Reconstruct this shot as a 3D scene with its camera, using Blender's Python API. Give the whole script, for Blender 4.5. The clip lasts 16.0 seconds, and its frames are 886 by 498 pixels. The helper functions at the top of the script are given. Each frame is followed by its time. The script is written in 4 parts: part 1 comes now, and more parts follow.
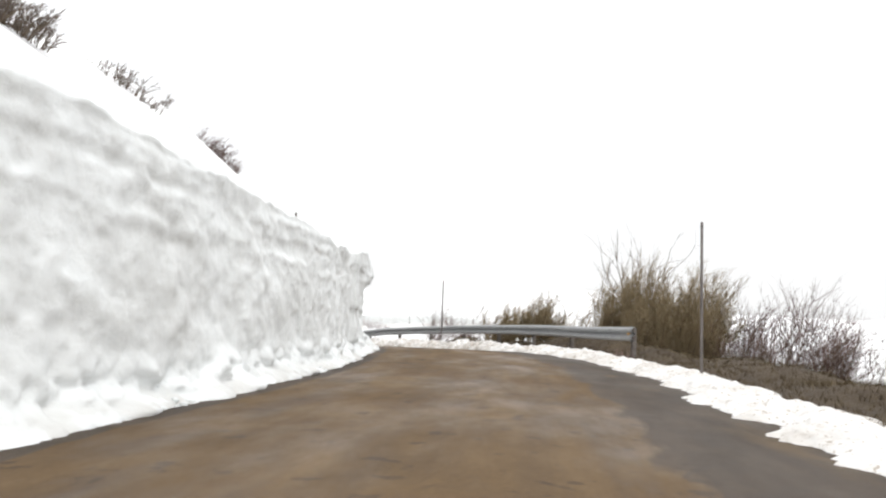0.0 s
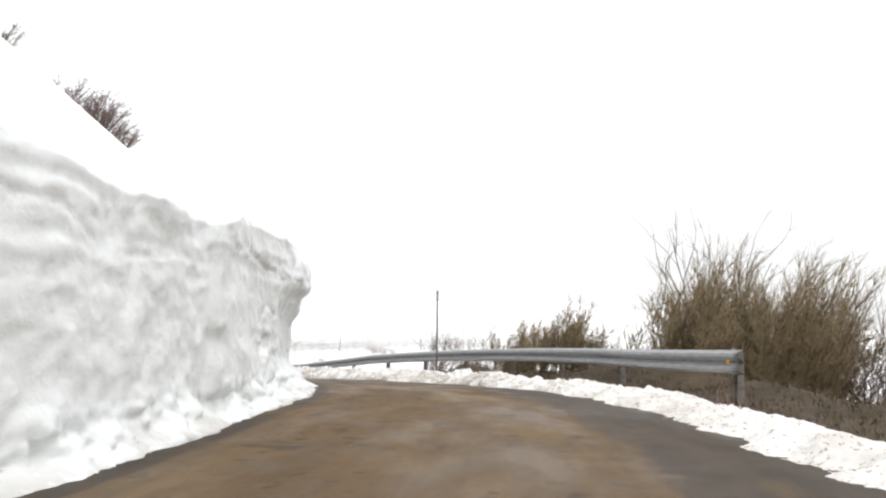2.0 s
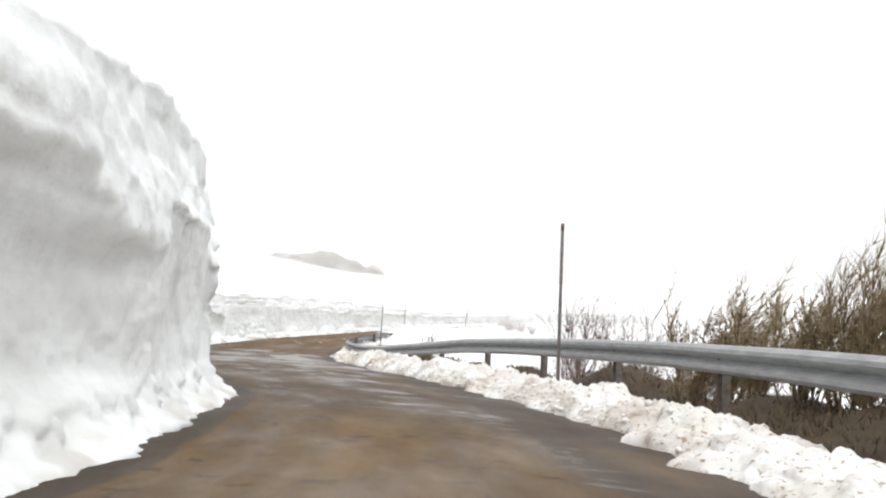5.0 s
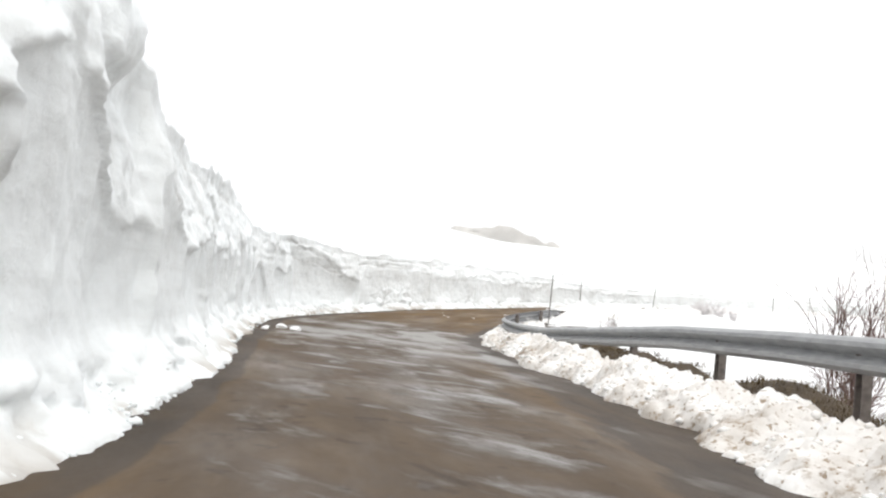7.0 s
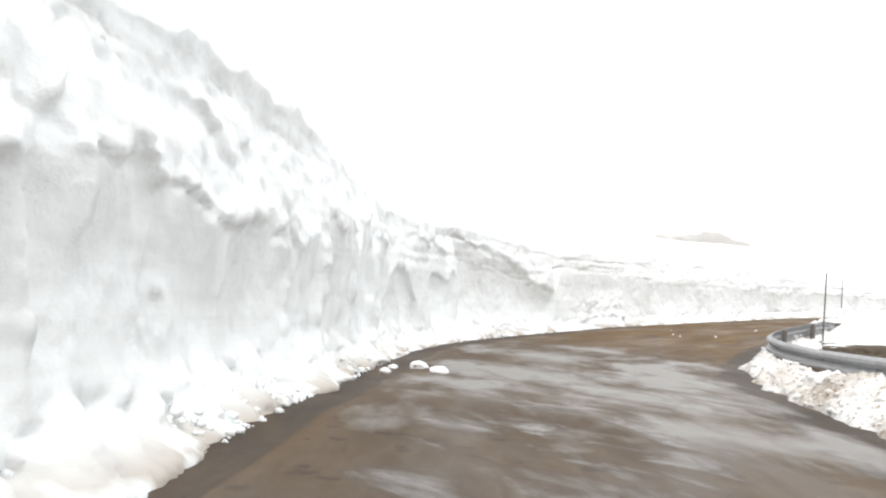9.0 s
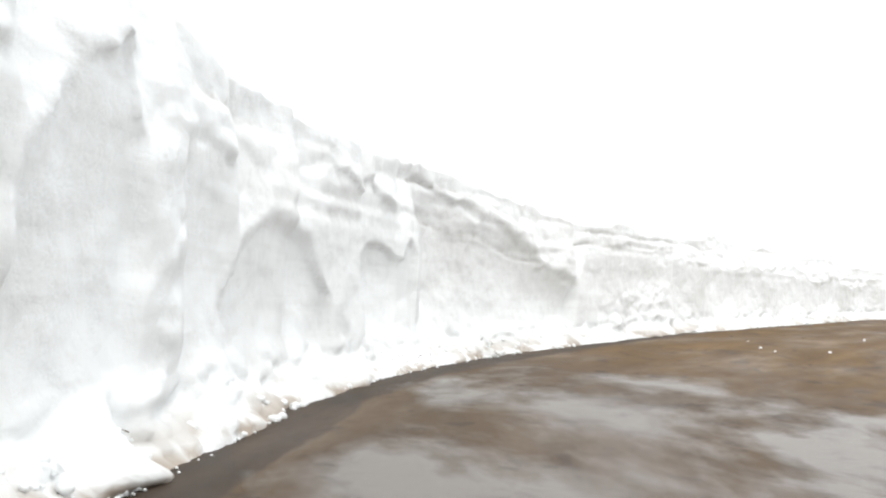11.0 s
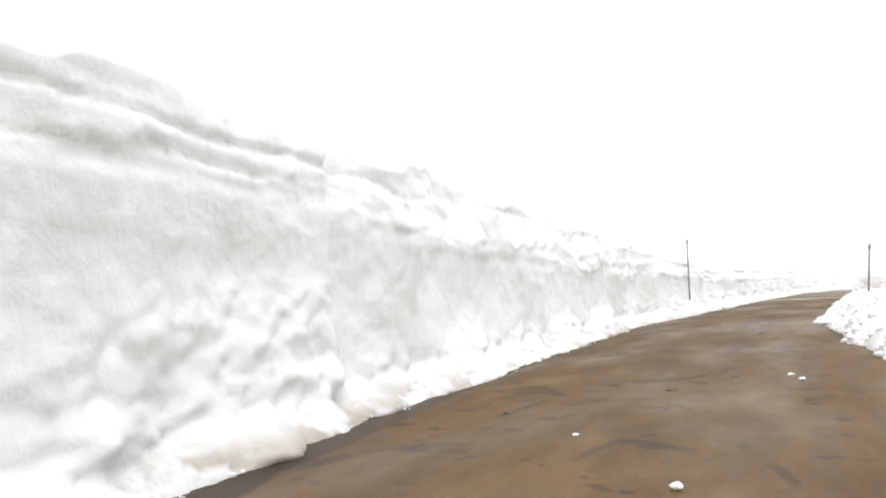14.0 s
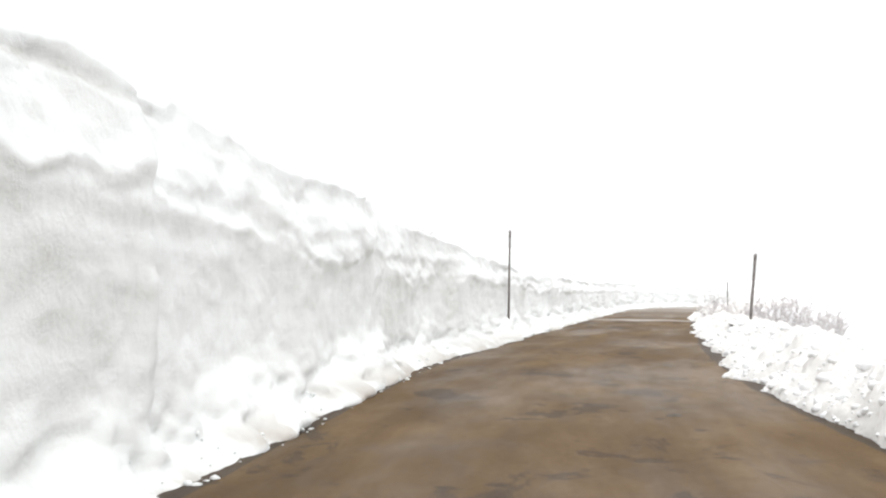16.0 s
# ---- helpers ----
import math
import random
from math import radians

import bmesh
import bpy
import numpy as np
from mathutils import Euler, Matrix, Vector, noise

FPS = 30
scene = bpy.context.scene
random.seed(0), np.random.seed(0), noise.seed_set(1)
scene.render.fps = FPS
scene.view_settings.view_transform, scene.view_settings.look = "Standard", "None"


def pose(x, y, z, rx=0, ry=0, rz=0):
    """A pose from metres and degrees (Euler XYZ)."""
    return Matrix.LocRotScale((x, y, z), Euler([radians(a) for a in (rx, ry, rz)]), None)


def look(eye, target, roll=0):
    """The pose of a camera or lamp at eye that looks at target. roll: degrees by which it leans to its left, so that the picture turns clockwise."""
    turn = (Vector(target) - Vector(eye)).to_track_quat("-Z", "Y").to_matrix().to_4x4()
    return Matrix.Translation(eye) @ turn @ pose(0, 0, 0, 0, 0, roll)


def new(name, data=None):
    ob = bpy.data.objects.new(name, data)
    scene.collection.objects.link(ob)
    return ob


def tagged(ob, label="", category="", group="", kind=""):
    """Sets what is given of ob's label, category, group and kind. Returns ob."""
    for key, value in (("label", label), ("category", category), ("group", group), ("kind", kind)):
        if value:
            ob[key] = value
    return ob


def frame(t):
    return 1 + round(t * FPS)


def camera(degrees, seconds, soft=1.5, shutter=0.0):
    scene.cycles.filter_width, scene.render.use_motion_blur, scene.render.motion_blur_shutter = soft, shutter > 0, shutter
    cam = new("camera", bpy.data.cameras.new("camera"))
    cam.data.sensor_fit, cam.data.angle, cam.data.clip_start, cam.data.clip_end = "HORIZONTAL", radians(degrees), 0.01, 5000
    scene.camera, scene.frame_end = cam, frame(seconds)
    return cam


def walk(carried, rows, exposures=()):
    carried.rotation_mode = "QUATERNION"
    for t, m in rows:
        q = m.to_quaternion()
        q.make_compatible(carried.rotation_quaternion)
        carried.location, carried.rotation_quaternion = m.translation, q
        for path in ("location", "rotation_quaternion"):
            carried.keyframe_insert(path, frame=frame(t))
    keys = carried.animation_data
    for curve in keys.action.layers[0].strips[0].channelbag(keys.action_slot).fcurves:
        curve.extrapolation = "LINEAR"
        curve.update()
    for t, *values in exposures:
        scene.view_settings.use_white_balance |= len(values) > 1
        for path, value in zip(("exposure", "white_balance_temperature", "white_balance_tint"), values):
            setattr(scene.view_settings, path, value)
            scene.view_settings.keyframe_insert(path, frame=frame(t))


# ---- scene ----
cam = camera(52.0, 16.0, soft=2.2)
PATH = [
    (0, (2.478, 2.192, 0.028), (2.300, 4.172, 0.249), 2.0),
    (0.5, (2.475, 4.876, 0.202), (2.298, 6.857, 0.419), 1.1),
    (1, (2.503, 7.634, 0.326), (2.326, 9.616, 0.530), 0.3),
    (1.5, (2.533, 10.537, 0.412), (2.339, 12.517, 0.612), 0.5),
    (2, (2.494, 13.375, 0.485), (2.272, 15.344, 0.751), 0.6),
    (2.5, (2.397, 16.258, 0.581), (2.146, 18.233, 0.771), 0.8),
    (3, (2.283, 19.184, 0.677), (1.987, 21.153, 0.860), 1.2),
    (3.5, (2.163, 22.017, 0.799), (1.812, 23.975, 1.001), 2.0),
    (3.7, (2.084, 23.118, 0.848), (1.716, 25.072, 1.058), 1.9),
    (5.8, (0.273, 33.135, 1.172), (-0.423, 35.003, 1.332), 3.9),
    (6, (-0.025, 34.111, 1.176), (-0.751, 35.969, 1.315), 4.2),
    (6.5, (-0.857, 36.530, 1.182), (-1.670, 38.353, 1.307), 5.2),
    (7, (-1.874, 39.044, 1.169), (-2.794, 40.816, 1.289), 5.5),
    (7.5, (-3.041, 41.434, 1.142), (-4.071, 43.146, 1.237), 4.7),
    (8, (-4.309, 43.643, 1.137), (-5.452, 45.277, 1.282), 4.0),
    (8.5, (-5.809, 45.862, 1.185), (-7.042, 47.433, 1.290), 4.7),
    (9, (-7.194, 47.861, 1.214), (-8.479, 49.389, 1.328), 3.9),
    (9.2, (-7.771, 48.707, 1.231), (-9.072, 50.222, 1.336), 4.3),
    (11.3, (-14.453, 57.713, 1.202), (-15.697, 59.274, 1.322), 3.6),
    (11.5, (-14.967, 58.628, 1.210), (-16.196, 60.197, 1.382), 2.2),
    (12, (-16.261, 60.914, 1.211), (-17.426, 62.533, 1.356), 1.0),
    (12.5, (-17.394, 63.238, 1.223), (-18.468, 64.917, 1.396), 0.1),
    (13, (-18.391, 65.652, 1.300), (-19.338, 67.401, 1.509), -1.1),
    (13.5, (-19.224, 68.100, 1.402), (-20.040, 69.916, 1.593), -1.2),
    (14, (-19.848, 70.493, 1.464), (-20.519, 72.367, 1.652), -2.0),
    (14.5, (-20.279, 72.863, 1.616), (-20.813, 74.772, 1.876), -1.7),
    (15, (-20.602, 75.207, 1.751), (-21.023, 77.145, 2.010), -1.7),
    (15.5, (-20.811, 77.601, 1.885), (-21.148, 79.558, 2.123), -0.7),
    (16, (-20.979, 79.900, 1.986), (-21.247, 81.874, 2.164), 0.8),
]
walk(cam, [(t, look(eye, target, roll)) for t, eye, target, roll in PATH],
     exposures=((0, 0.14), (3.5, 0.20), (6, 0.22), (8, 0.34), (9.2, 0.42), (11.5, 0.42), (12.5, 0.34), (13, 0.28), (14, 0.30), (16, 0.22)))

# ---- light: thick overcast, bright and even ----
world = bpy.data.worlds.new("overcast")
scene.world = world
world.use_nodes = True
wn = world.node_tree
wn.nodes.clear()
sky = wn.nodes.new("ShaderNodeTexSky")
sky.sky_type = "NISHITA"
sky.sun_disc = False
sky.sun_elevation = radians(48)
sky.sun_rotation = radians(140)
sky.air_density = 1.0
sky.dust_density = 6.0
sky.ozone_density = 1.0
# thick cloud: brightest overhead, paler towards the horizon
where = wn.nodes.new("ShaderNodeTexCoord")
split = wn.nodes.new("ShaderNodeSeparateXYZ")
wn.links.new(where.outputs["Generated"], split.inputs[0])
veil = wn.nodes.new("ShaderNodeValToRGB")
veil.color_ramp.elements[0].position, veil.color_ramp.elements[0].color = 0.0, (0.71, 0.712, 0.715, 1)
veil.color_ramp.elements[1].position, veil.color_ramp.elements[1].color = 0.9, (1.0, 1.0, 1.0, 1)
wn.links.new(split.outputs[2], veil.inputs[0])
bright = wn.nodes.new("ShaderNodeVectorMath")
bright.operation = "SCALE"
bright.inputs["Scale"].default_value = 11.6
wn.links.new(veil.outputs[0], bright.inputs[0])
cloud = wn.nodes.new("ShaderNodeMix")
cloud.data_type = "RGBA"
cloud.inputs[0].default_value = 0.88
back = wn.nodes.new("ShaderNodeBackground")
back.inputs[1].default_value = 0.12
wout = wn.nodes.new("ShaderNodeOutputWorld")
wn.links.new(sky.outputs[0], cloud.inputs[6])
wn.links.new(bright.outputs[0], cloud.inputs[7])
wn.links.new(cloud.outputs[2], back.inputs[0])
wn.links.new(back.outputs[0], wout.inputs[0])

sun = new("sun", bpy.data.lights.new("sun", "SUN"))
sun.data.energy = 0.7
sun.data.angle = radians(25)
sun.data.color = (1.0, 0.98, 0.95)
sun.matrix_world = look((0, 0, 0), (-0.28, 0.22, -0.95))


# ---- materials ----
def material(name):
    m = bpy.data.materials.new(name)
    m.use_nodes = True
    nt = m.node_tree
    return m, nt, nt.nodes["Principled BSDF"]


def tex(nt, kind, scale, vec=None, **kw):
    n = nt.nodes.new("ShaderNodeTex" + kind)
    n.inputs["Scale"].default_value = scale
    for k, v in kw.items():
        n.inputs[k].default_value = v
    if vec is not None:
        nt.links.new(vec, n.inputs["Vector"])
    return n


def ramp(nt, fac, stops):
    r = nt.nodes.new("ShaderNodeValToRGB")
    e = r.color_ramp.elements
    while len(e) < len(stops):
        e.new(0.5)
    for el, (p, c) in zip(e, stops):
        el.position = p
        el.color = (*c, 1) if len(c) == 3 else c
    nt.links.new(fac, r.inputs[0])
    return r.outputs[0]


def mix(nt, fac, a, b, how="MIX"):
    n = nt.nodes.new("ShaderNodeMix")
    n.data_type, n.blend_type = "RGBA", how
    for i, v in ((0, fac), (6, a), (7, b)):
        if hasattr(v, "is_linked"):
            nt.links.new(v, n.inputs[i])
        else:
            n.inputs[i].default_value = v if i == 0 else (*v, 1)
    return n.outputs[2]


def calc(nt, op, a, b=0.0, c=None):
    n = nt.nodes.new("ShaderNodeMath")
    n.operation = op
    n.use_clamp = op in ("MULTIPLY_ADD",)
    for i, v in enumerate((a, b) if c is None else (a, b, c)):
        if hasattr(v, "is_linked"):
            nt.links.new(v, n.inputs[i])
        else:
            n.inputs[i].default_value = v
    return n.outputs[0]


def place(nt, sx=1, sy=1, sz=1):
    c = nt.nodes.new("ShaderNodeTexCoord")
    m = nt.nodes.new("ShaderNodeMapping")
    m.inputs["Scale"].default_value = (sx, sy, sz)
    nt.links.new(c.outputs["Object"], m.inputs["Vector"])
    return m.outputs[0]


def attr(nt, name):
    a = nt.nodes.new("ShaderNodeAttribute")
    a.attribute_name = name
    return a.outputs["Fac"]


def bump(nt, bsdf, height, strength, dist):
    b = nt.nodes.new("ShaderNodeBump")
    b.inputs["Strength"].default_value = strength
    b.inputs["Distance"].default_value = dist
    nt.links.new(height, b.inputs["Height"])
    nt.links.new(b.outputs[0], bsdf.inputs["Normal"])


def snow_material(name, clean, dirty, amount, layers=False, specks=0.0):
    m, nt, b = material(name)
    p = place(nt)
    big = tex(nt, "Noise", 0.55, p, Detail=5.0, Roughness=0.6)
    fine = tex(nt, "Noise", 7.0, p, Detail=6.0, Roughness=0.65)
    dirt = ramp(nt, big.outputs[0], [(0.45, (0, 0, 0)), (0.75, (1, 1, 1))])
    speck = ramp(nt, fine.outputs[0], [(0.5, (0, 0, 0)), (0.8, (1, 1, 1))])
    f = calc(nt, "MULTIPLY", calc(nt, "ADD", dirt, calc(nt, "MULTIPLY", speck, 0.5)), amount)
    if layers:
        f = calc(nt, "ADD", f, calc(nt, "MULTIPLY", attr(nt, "soil"), speck), None)
        f = calc(nt, "ADD", f, calc(nt, "MULTIPLY", attr(nt, "soil"), 0.5))
    if layers:
        dots = tex(nt, "Noise", 17.0, p, Detail=3.0, Roughness=0.5)
        f = calc(nt, "ADD", f, calc(nt, "MULTIPLY", ramp(nt, dots.outputs[0], [(0.60, (0, 0, 0)), (0.66, (1, 1, 1))]), specks))
        lay = tex(nt, "Noise", 1.0, place(nt, 0.5, 0.5, 9.0), Detail=5.0, Roughness=0.6)
        f = calc(nt, "ADD", f, calc(nt, "MULTIPLY", ramp(nt, lay.outputs[0], [(0.50, (0, 0, 0)), (0.72, (1, 1, 1))]), 0.15))
    if specks:
        f = calc(nt, "MULTIPLY", f, attr(nt, "grime"))
    f = calc(nt, "MINIMUM", f, 1.0)
    col = mix(nt, f, clean, dirty)
    if layers:
        col = mix(nt, calc(nt, "MULTIPLY", attr(nt, "mud"), 0.85), col, (0.30, 0.235, 0.17))
    nt.links.new(col, b.inputs["Base Color"])
    b.inputs["Roughness"].default_value = 0.75
    b.inputs["Specular IOR Level"].default_value = 0.25
    grain = tex(nt, "Noise", 22.0, p, Detail=7.0, Roughness=0.7)
    h = calc(nt, "ADD", calc(nt, "MULTIPLY", grain.outputs[0], 0.45), calc(nt, "MULTIPLY", fine.outputs[0], 1.0))
    dent = tex(nt, "Noise", 1.5, place(nt, 1, 1, 1.5), Detail=2.0, Roughness=0.5)
    h = calc(nt, "ADD", h, calc(nt, "MULTIPLY", dent.outputs[0], 4.5))
    bump(nt, b, h, 0.45, 0.035)
    return m


M_WALL = snow_material("packed_snow", (0.84, 0.872, 0.88), (0.56, 0.565, 0.55), 0.42, True)
M_BANK = snow_material("dirty_snow", (0.82, 0.815, 0.80), (0.32, 0.26, 0.20), 0.66, True, 0.8)
M_CLOD = snow_material("dirty_clod_snow", (0.84, 0.84, 0.83), (0.40, 0.34, 0.28), 0.5)
M_FIELD = snow_material("field_snow", (0.88, 0.89, 0.90), (0.80, 0.80, 0.80), 0.3)


def lane(nt, sx, sy):
    """Coordinates that run across and along the road."""
    c = nt.nodes.new("ShaderNodeCombineXYZ")
    nt.links.new(calc(nt, "MULTIPLY", attr(nt, "across"), sx), c.inputs[0])
    nt.links.new(calc(nt, "MULTIPLY", attr(nt, "along"), sy), c.inputs[1])
    return c.outputs[0]


def road_material():
    m, nt, b = material("muddy_asphalt")
    p = place(nt)
    long = lane(nt, 1.0, 0.32)
    mud = tex(nt, "Noise", 0.55, long, Detail=5.0, Roughness=0.6)
    grit = tex(nt, "Noise", 30.0, p, Detail=8.0, Roughness=0.75)
    mid = tex(nt, "Noise", 1.3, long, Detail=9.0, Roughness=0.64, Distortion=0.2)
    col = ramp(nt, mid.outputs[0], [(0.30, (0.100, 0.064, 0.032)), (0.52, (0.150, 0.098, 0.050)), (0.72, (0.200, 0.136, 0.074))])
    col = mix(nt, calc(nt, "MULTIPLY", ramp(nt, mud.outputs[0], [(0.50, (0, 0, 0)), (0.68, (1, 1, 1))]), 0.20), col, (0.15, 0.125, 0.105))
    col = mix(nt, calc(nt, "MULTIPLY", ramp(nt, grit.outputs[0], [(0.40, (0, 0, 0)), (0.65, (1, 1, 1))]), 0.38), col, (0.06, 0.043, 0.03))
    track = tex(nt, "Noise", 1.0, lane(nt, 2.6, 0.05), Detail=5.0, Roughness=0.6)
    col = mix(nt, calc(nt, "MULTIPLY", ramp(nt, track.outputs[0], [(0.48, (0, 0, 0)), (0.66, (1, 1, 1))]), 0.34), col, (0.085, 0.060, 0.040))
    # soaked mud where slush and water lie
    soak = calc(nt, "MINIMUM", calc(nt, "MULTIPLY", calc(nt, "ADD", attr(nt, "slush"), attr(nt, "film")), 1.3), 0.7)
    col = mix(nt, soak, col, mix(nt, mid.outputs[0], (0.050, 0.040, 0.032), (0.135, 0.108, 0.086)))
    # bare dark asphalt along the edges
    e = calc(nt, "ADD", attr(nt, "edge"), calc(nt, "MULTIPLY", calc(nt, "SUBTRACT", mid.outputs[0], 0.5), 0.55))
    e = ramp(nt, e, [(0.475, (0, 0, 0)), (0.525, (1, 1, 1))])
    dark = mix(nt, ramp(nt, mid.outputs[0], [(0.35, (0, 0, 0)), (0.65, (1, 1, 1))]), mix(nt, grit.outputs[0], (0.020, 0.016, 0.013), (0.052, 0.042, 0.035)), mix(nt, grit.outputs[0], (0.045, 0.034, 0.026), (0.100, 0.078, 0.061)))
    col = mix(nt, calc(nt, "MULTIPLY", e, 0.85), col, dark)
    # grey slush
    sl = tex(nt, "Noise", 0.8, lane(nt, 1.0, 1.3), Detail=10.0, Roughness=0.64, Distortion=0.5)
    k = calc(nt, "ADD", attr(nt, "slush"), calc(nt, "MULTIPLY", calc(nt, "SUBTRACT", sl.outputs[0], 0.5), 1.7))
    slush = ramp(nt, k, [(0.48, (0, 0, 0)), (0.74, (1, 1, 1))])
    damp = ramp(nt, k, [(0.34, (0, 0, 0)), (0.50, (1, 1, 1))])
    col = mix(nt, calc(nt, "MULTIPLY", damp, 0.55), col, (0.085, 0.068, 0.055))
    col = mix(nt, calc(nt, "MULTIPLY", slush, 0.75), col, mix(nt, grit.outputs[0], (0.095, 0.088, 0.081), (0.18, 0.170, 0.160)))
    fl = tex(nt, "Noise", 0.5, lane(nt, 1.0, 0.6), Detail=8.0, Roughness=0.58, Distortion=0.15)
    fk = calc(nt, "ADD", attr(nt, "film"), calc(nt, "MULTIPLY", calc(nt, "SUBTRACT", fl.outputs[0], 0.5), 1.8))
    film = ramp(nt, fk, [(0.44, (0, 0, 0)), (0.72, (1, 1, 1))])
    col = mix(nt, calc(nt, "MULTIPLY", film, 0.70), col, mix(nt, grit.outputs[0], (0.13, 0.12, 0.11), (0.20, 0.187, 0.172)))
    spots = tex(nt, "Noise", 3.1, p, Detail=3.0, Roughness=0.5)
    col = mix(nt, calc(nt, "MULTIPLY", ramp(nt, spots.outputs[0], [(0.63, (0, 0, 0)), (0.67, (1, 1, 1))]), 0.6), col, (0.055, 0.043, 0.035))
    blot = tex(nt, "Noise", 0.8, lane(nt, 1.0, 0.35), Detail=6.0, Roughness=0.6, Distortion=0.4)
    dry = calc(nt, "SUBTRACT", 1.0, calc(nt, "MINIMUM", calc(nt, "MULTIPLY", calc(nt, "ADD", attr(nt, "slush"), attr(nt, "film")), 2.0), 1.0))
    col = mix(nt, calc(nt, "MULTIPLY", calc(nt, "MULTIPLY", ramp(nt, blot.outputs[0], [(0.54, (0, 0, 0)), (0.70, (1, 1, 1))]), 0.35), dry), col, (0.235, 0.148, 0.062))
    col = mix(nt, calc(nt, "MULTIPLY", calc(nt, "MULTIPLY", ramp(nt, blot.outputs[0], [(0.34, (1, 1, 1)), (0.43, (0, 0, 0))]), 0.35), dry), col, (0.125, 0.112, 0.105))
    hole = tex(nt, "Noise", 1.2, lane(nt, 1.0, 0.6), Detail=7.0, Roughness=0.62, Distortion=0.8)
    worn = calc(nt, "ADD", hole.outputs[0], calc(nt, "MULTIPLY", calc(nt, "MINIMUM", calc(nt, "MAXIMUM", calc(nt, "DIVIDE", calc(nt, "SUBTRACT", attr(nt, "along"), 80.0), 6.0), 0.0), 1.0), 0.045))
    col = mix(nt, calc(nt, "MULTIPLY", ramp(nt, worn, [(0.615, (0, 0, 0)), (0.665, (1, 1, 1))]), 0.6), col, (0.050, 0.040, 0.034))
    # snow line across the road, and far mist painted into its colour
    col = mix(nt, attr(nt, "haze_snow"), col, (0.62, 0.60, 0.58))
    nt.links.new(col, b.inputs["Base Color"])
    wet = ramp(nt, mud.outputs[0], [(0.42, (0.75, 0.75, 0.75)), (0.62, (0.42, 0.42, 0.42))])
    rough = mix(nt, calc(nt, "MULTIPLY", e, 0.7), wet, (0.55, 0.55, 0.55))
    rough = mix(nt, calc(nt, "MINIMUM", calc(nt, "ADD", slush, film), 1.0), rough, (0.30, 0.30, 0.30))
    nt.links.new(rough, b.inputs["Roughness"])
    nt.links.new(calc(nt, "ADD", calc(nt, "MULTIPLY", calc(nt, "MINIMUM", calc(nt, "ADD", slush, film), 1.0), 0.20), 0.08), b.inputs["Specular IOR Level"])
    h = calc(nt, "ADD", calc(nt, "MULTIPLY", grit.outputs[0], 0.4), calc(nt, "ADD", mid.outputs[0], calc(nt, "MULTIPLY", slush, 0.6)))
    bump(nt, b, h, 0.4, 0.03)
    return m


M_ROAD = road_material()


def ground_material():
    m, nt, b = material("wet_grass_and_snow")
    p = place(nt)
    a = tex(nt, "Noise", 1.1, p, Detail=6.0, Roughness=0.65)
    f = tex(nt, "Noise", 24.0, place(nt, 1, 1, 0.3), Detail=7.0, Roughness=0.75)
    col = ramp(nt, a.outputs[0], [(0.3, (0.042, 0.028, 0.016)), (0.5, (0.078, 0.053, 0.029)), (0.72, (0.120, 0.086, 0.045))])
    col = mix(nt, calc(nt, "MULTIPLY", f.outputs[0], 0.5), col, (0.040, 0.028, 0.016))
    k = calc(nt, "ADD", attr(nt, "snow"), calc(nt, "MULTIPLY", calc(nt, "SUBTRACT", a.outputs[0], 0.5), 1.5))
    col = mix(nt, ramp(nt, k, [(0.47, (0, 0, 0)), (0.53, (1, 1, 1))]), col, (0.86, 0.87, 0.88))
    nt.links.new(col, b.inputs["Base Color"])
    b.inputs["Roughness"].default_value = 0.9
    bump(nt, b, calc(nt, "ADD", a.outputs[0], f.outputs[0]), 0.7, 0.06)
    return m


M_GROUND = ground_material()


def plain(name, color, other, scale, rough, metal=0.0, relief=0.2, stretch=(1, 1, 1)):
    m, nt, b = material(name)
    p = place(nt, *stretch)
    n = tex(nt, "Noise", scale, p, Detail=6.0, Roughness=0.65)
    nt.links.new(ramp(nt, n.outputs[0], [(0.35, color), (0.68, other)]), b.inputs["Base Color"])
    b.inputs["Roughness"].default_value = rough
    b.inputs["Metallic"].default_value = metal
    bump(nt, b, n.outputs[0], relief, 0.01)
    return m


M_ZINC = plain("galvanised_steel", (0.26, 0.265, 0.27), (0.38, 0.385, 0.39), 3.5, 0.5, 0.55, 0.15, (1, 1, 4))
M_POST = plain("rusty_post_steel", (0.13, 0.115, 0.105), (0.24, 0.21, 0.19), 9.0, 0.7, 0.3)
M_POLE = plain("weathered_pole", (0.14, 0.125, 0.12), (0.24, 0.215, 0.205), 6.0, 0.7, 0.0, 0.3, (4, 4, 1))
M_TIP = plain("faded_red_band", (0.13, 0.06, 0.055), (0.20, 0.10, 0.09), 9.0, 0.7)
M_AMBER = plain("amber_reflector", (0.55, 0.25, 0.02), (0.62, 0.33, 0.05), 20.0, 0.3)
M_BARK = plain("brown_bark", (0.11, 0.080, 0.055), (0.19, 0.145, 0.10), 30.0, 0.9)
M_TWIG = plain("olive_twigs", (0.23, 0.175, 0.10), (0.37, 0.29, 0.175), 20.0, 0.9)
M_GREY = plain("grey_twigs", (0.15, 0.12, 0.10), (0.25, 0.205, 0.175), 20.0, 0.9)
M_RED = plain("purple_twigs", (0.15, 0.095, 0.085), (0.23, 0.16, 0.145), 20.0, 0.9)
M_GRASS = plain("dead_grass", (0.065, 0.047, 0.025), (0.145, 0.108, 0.060), 1.5, 0.9)
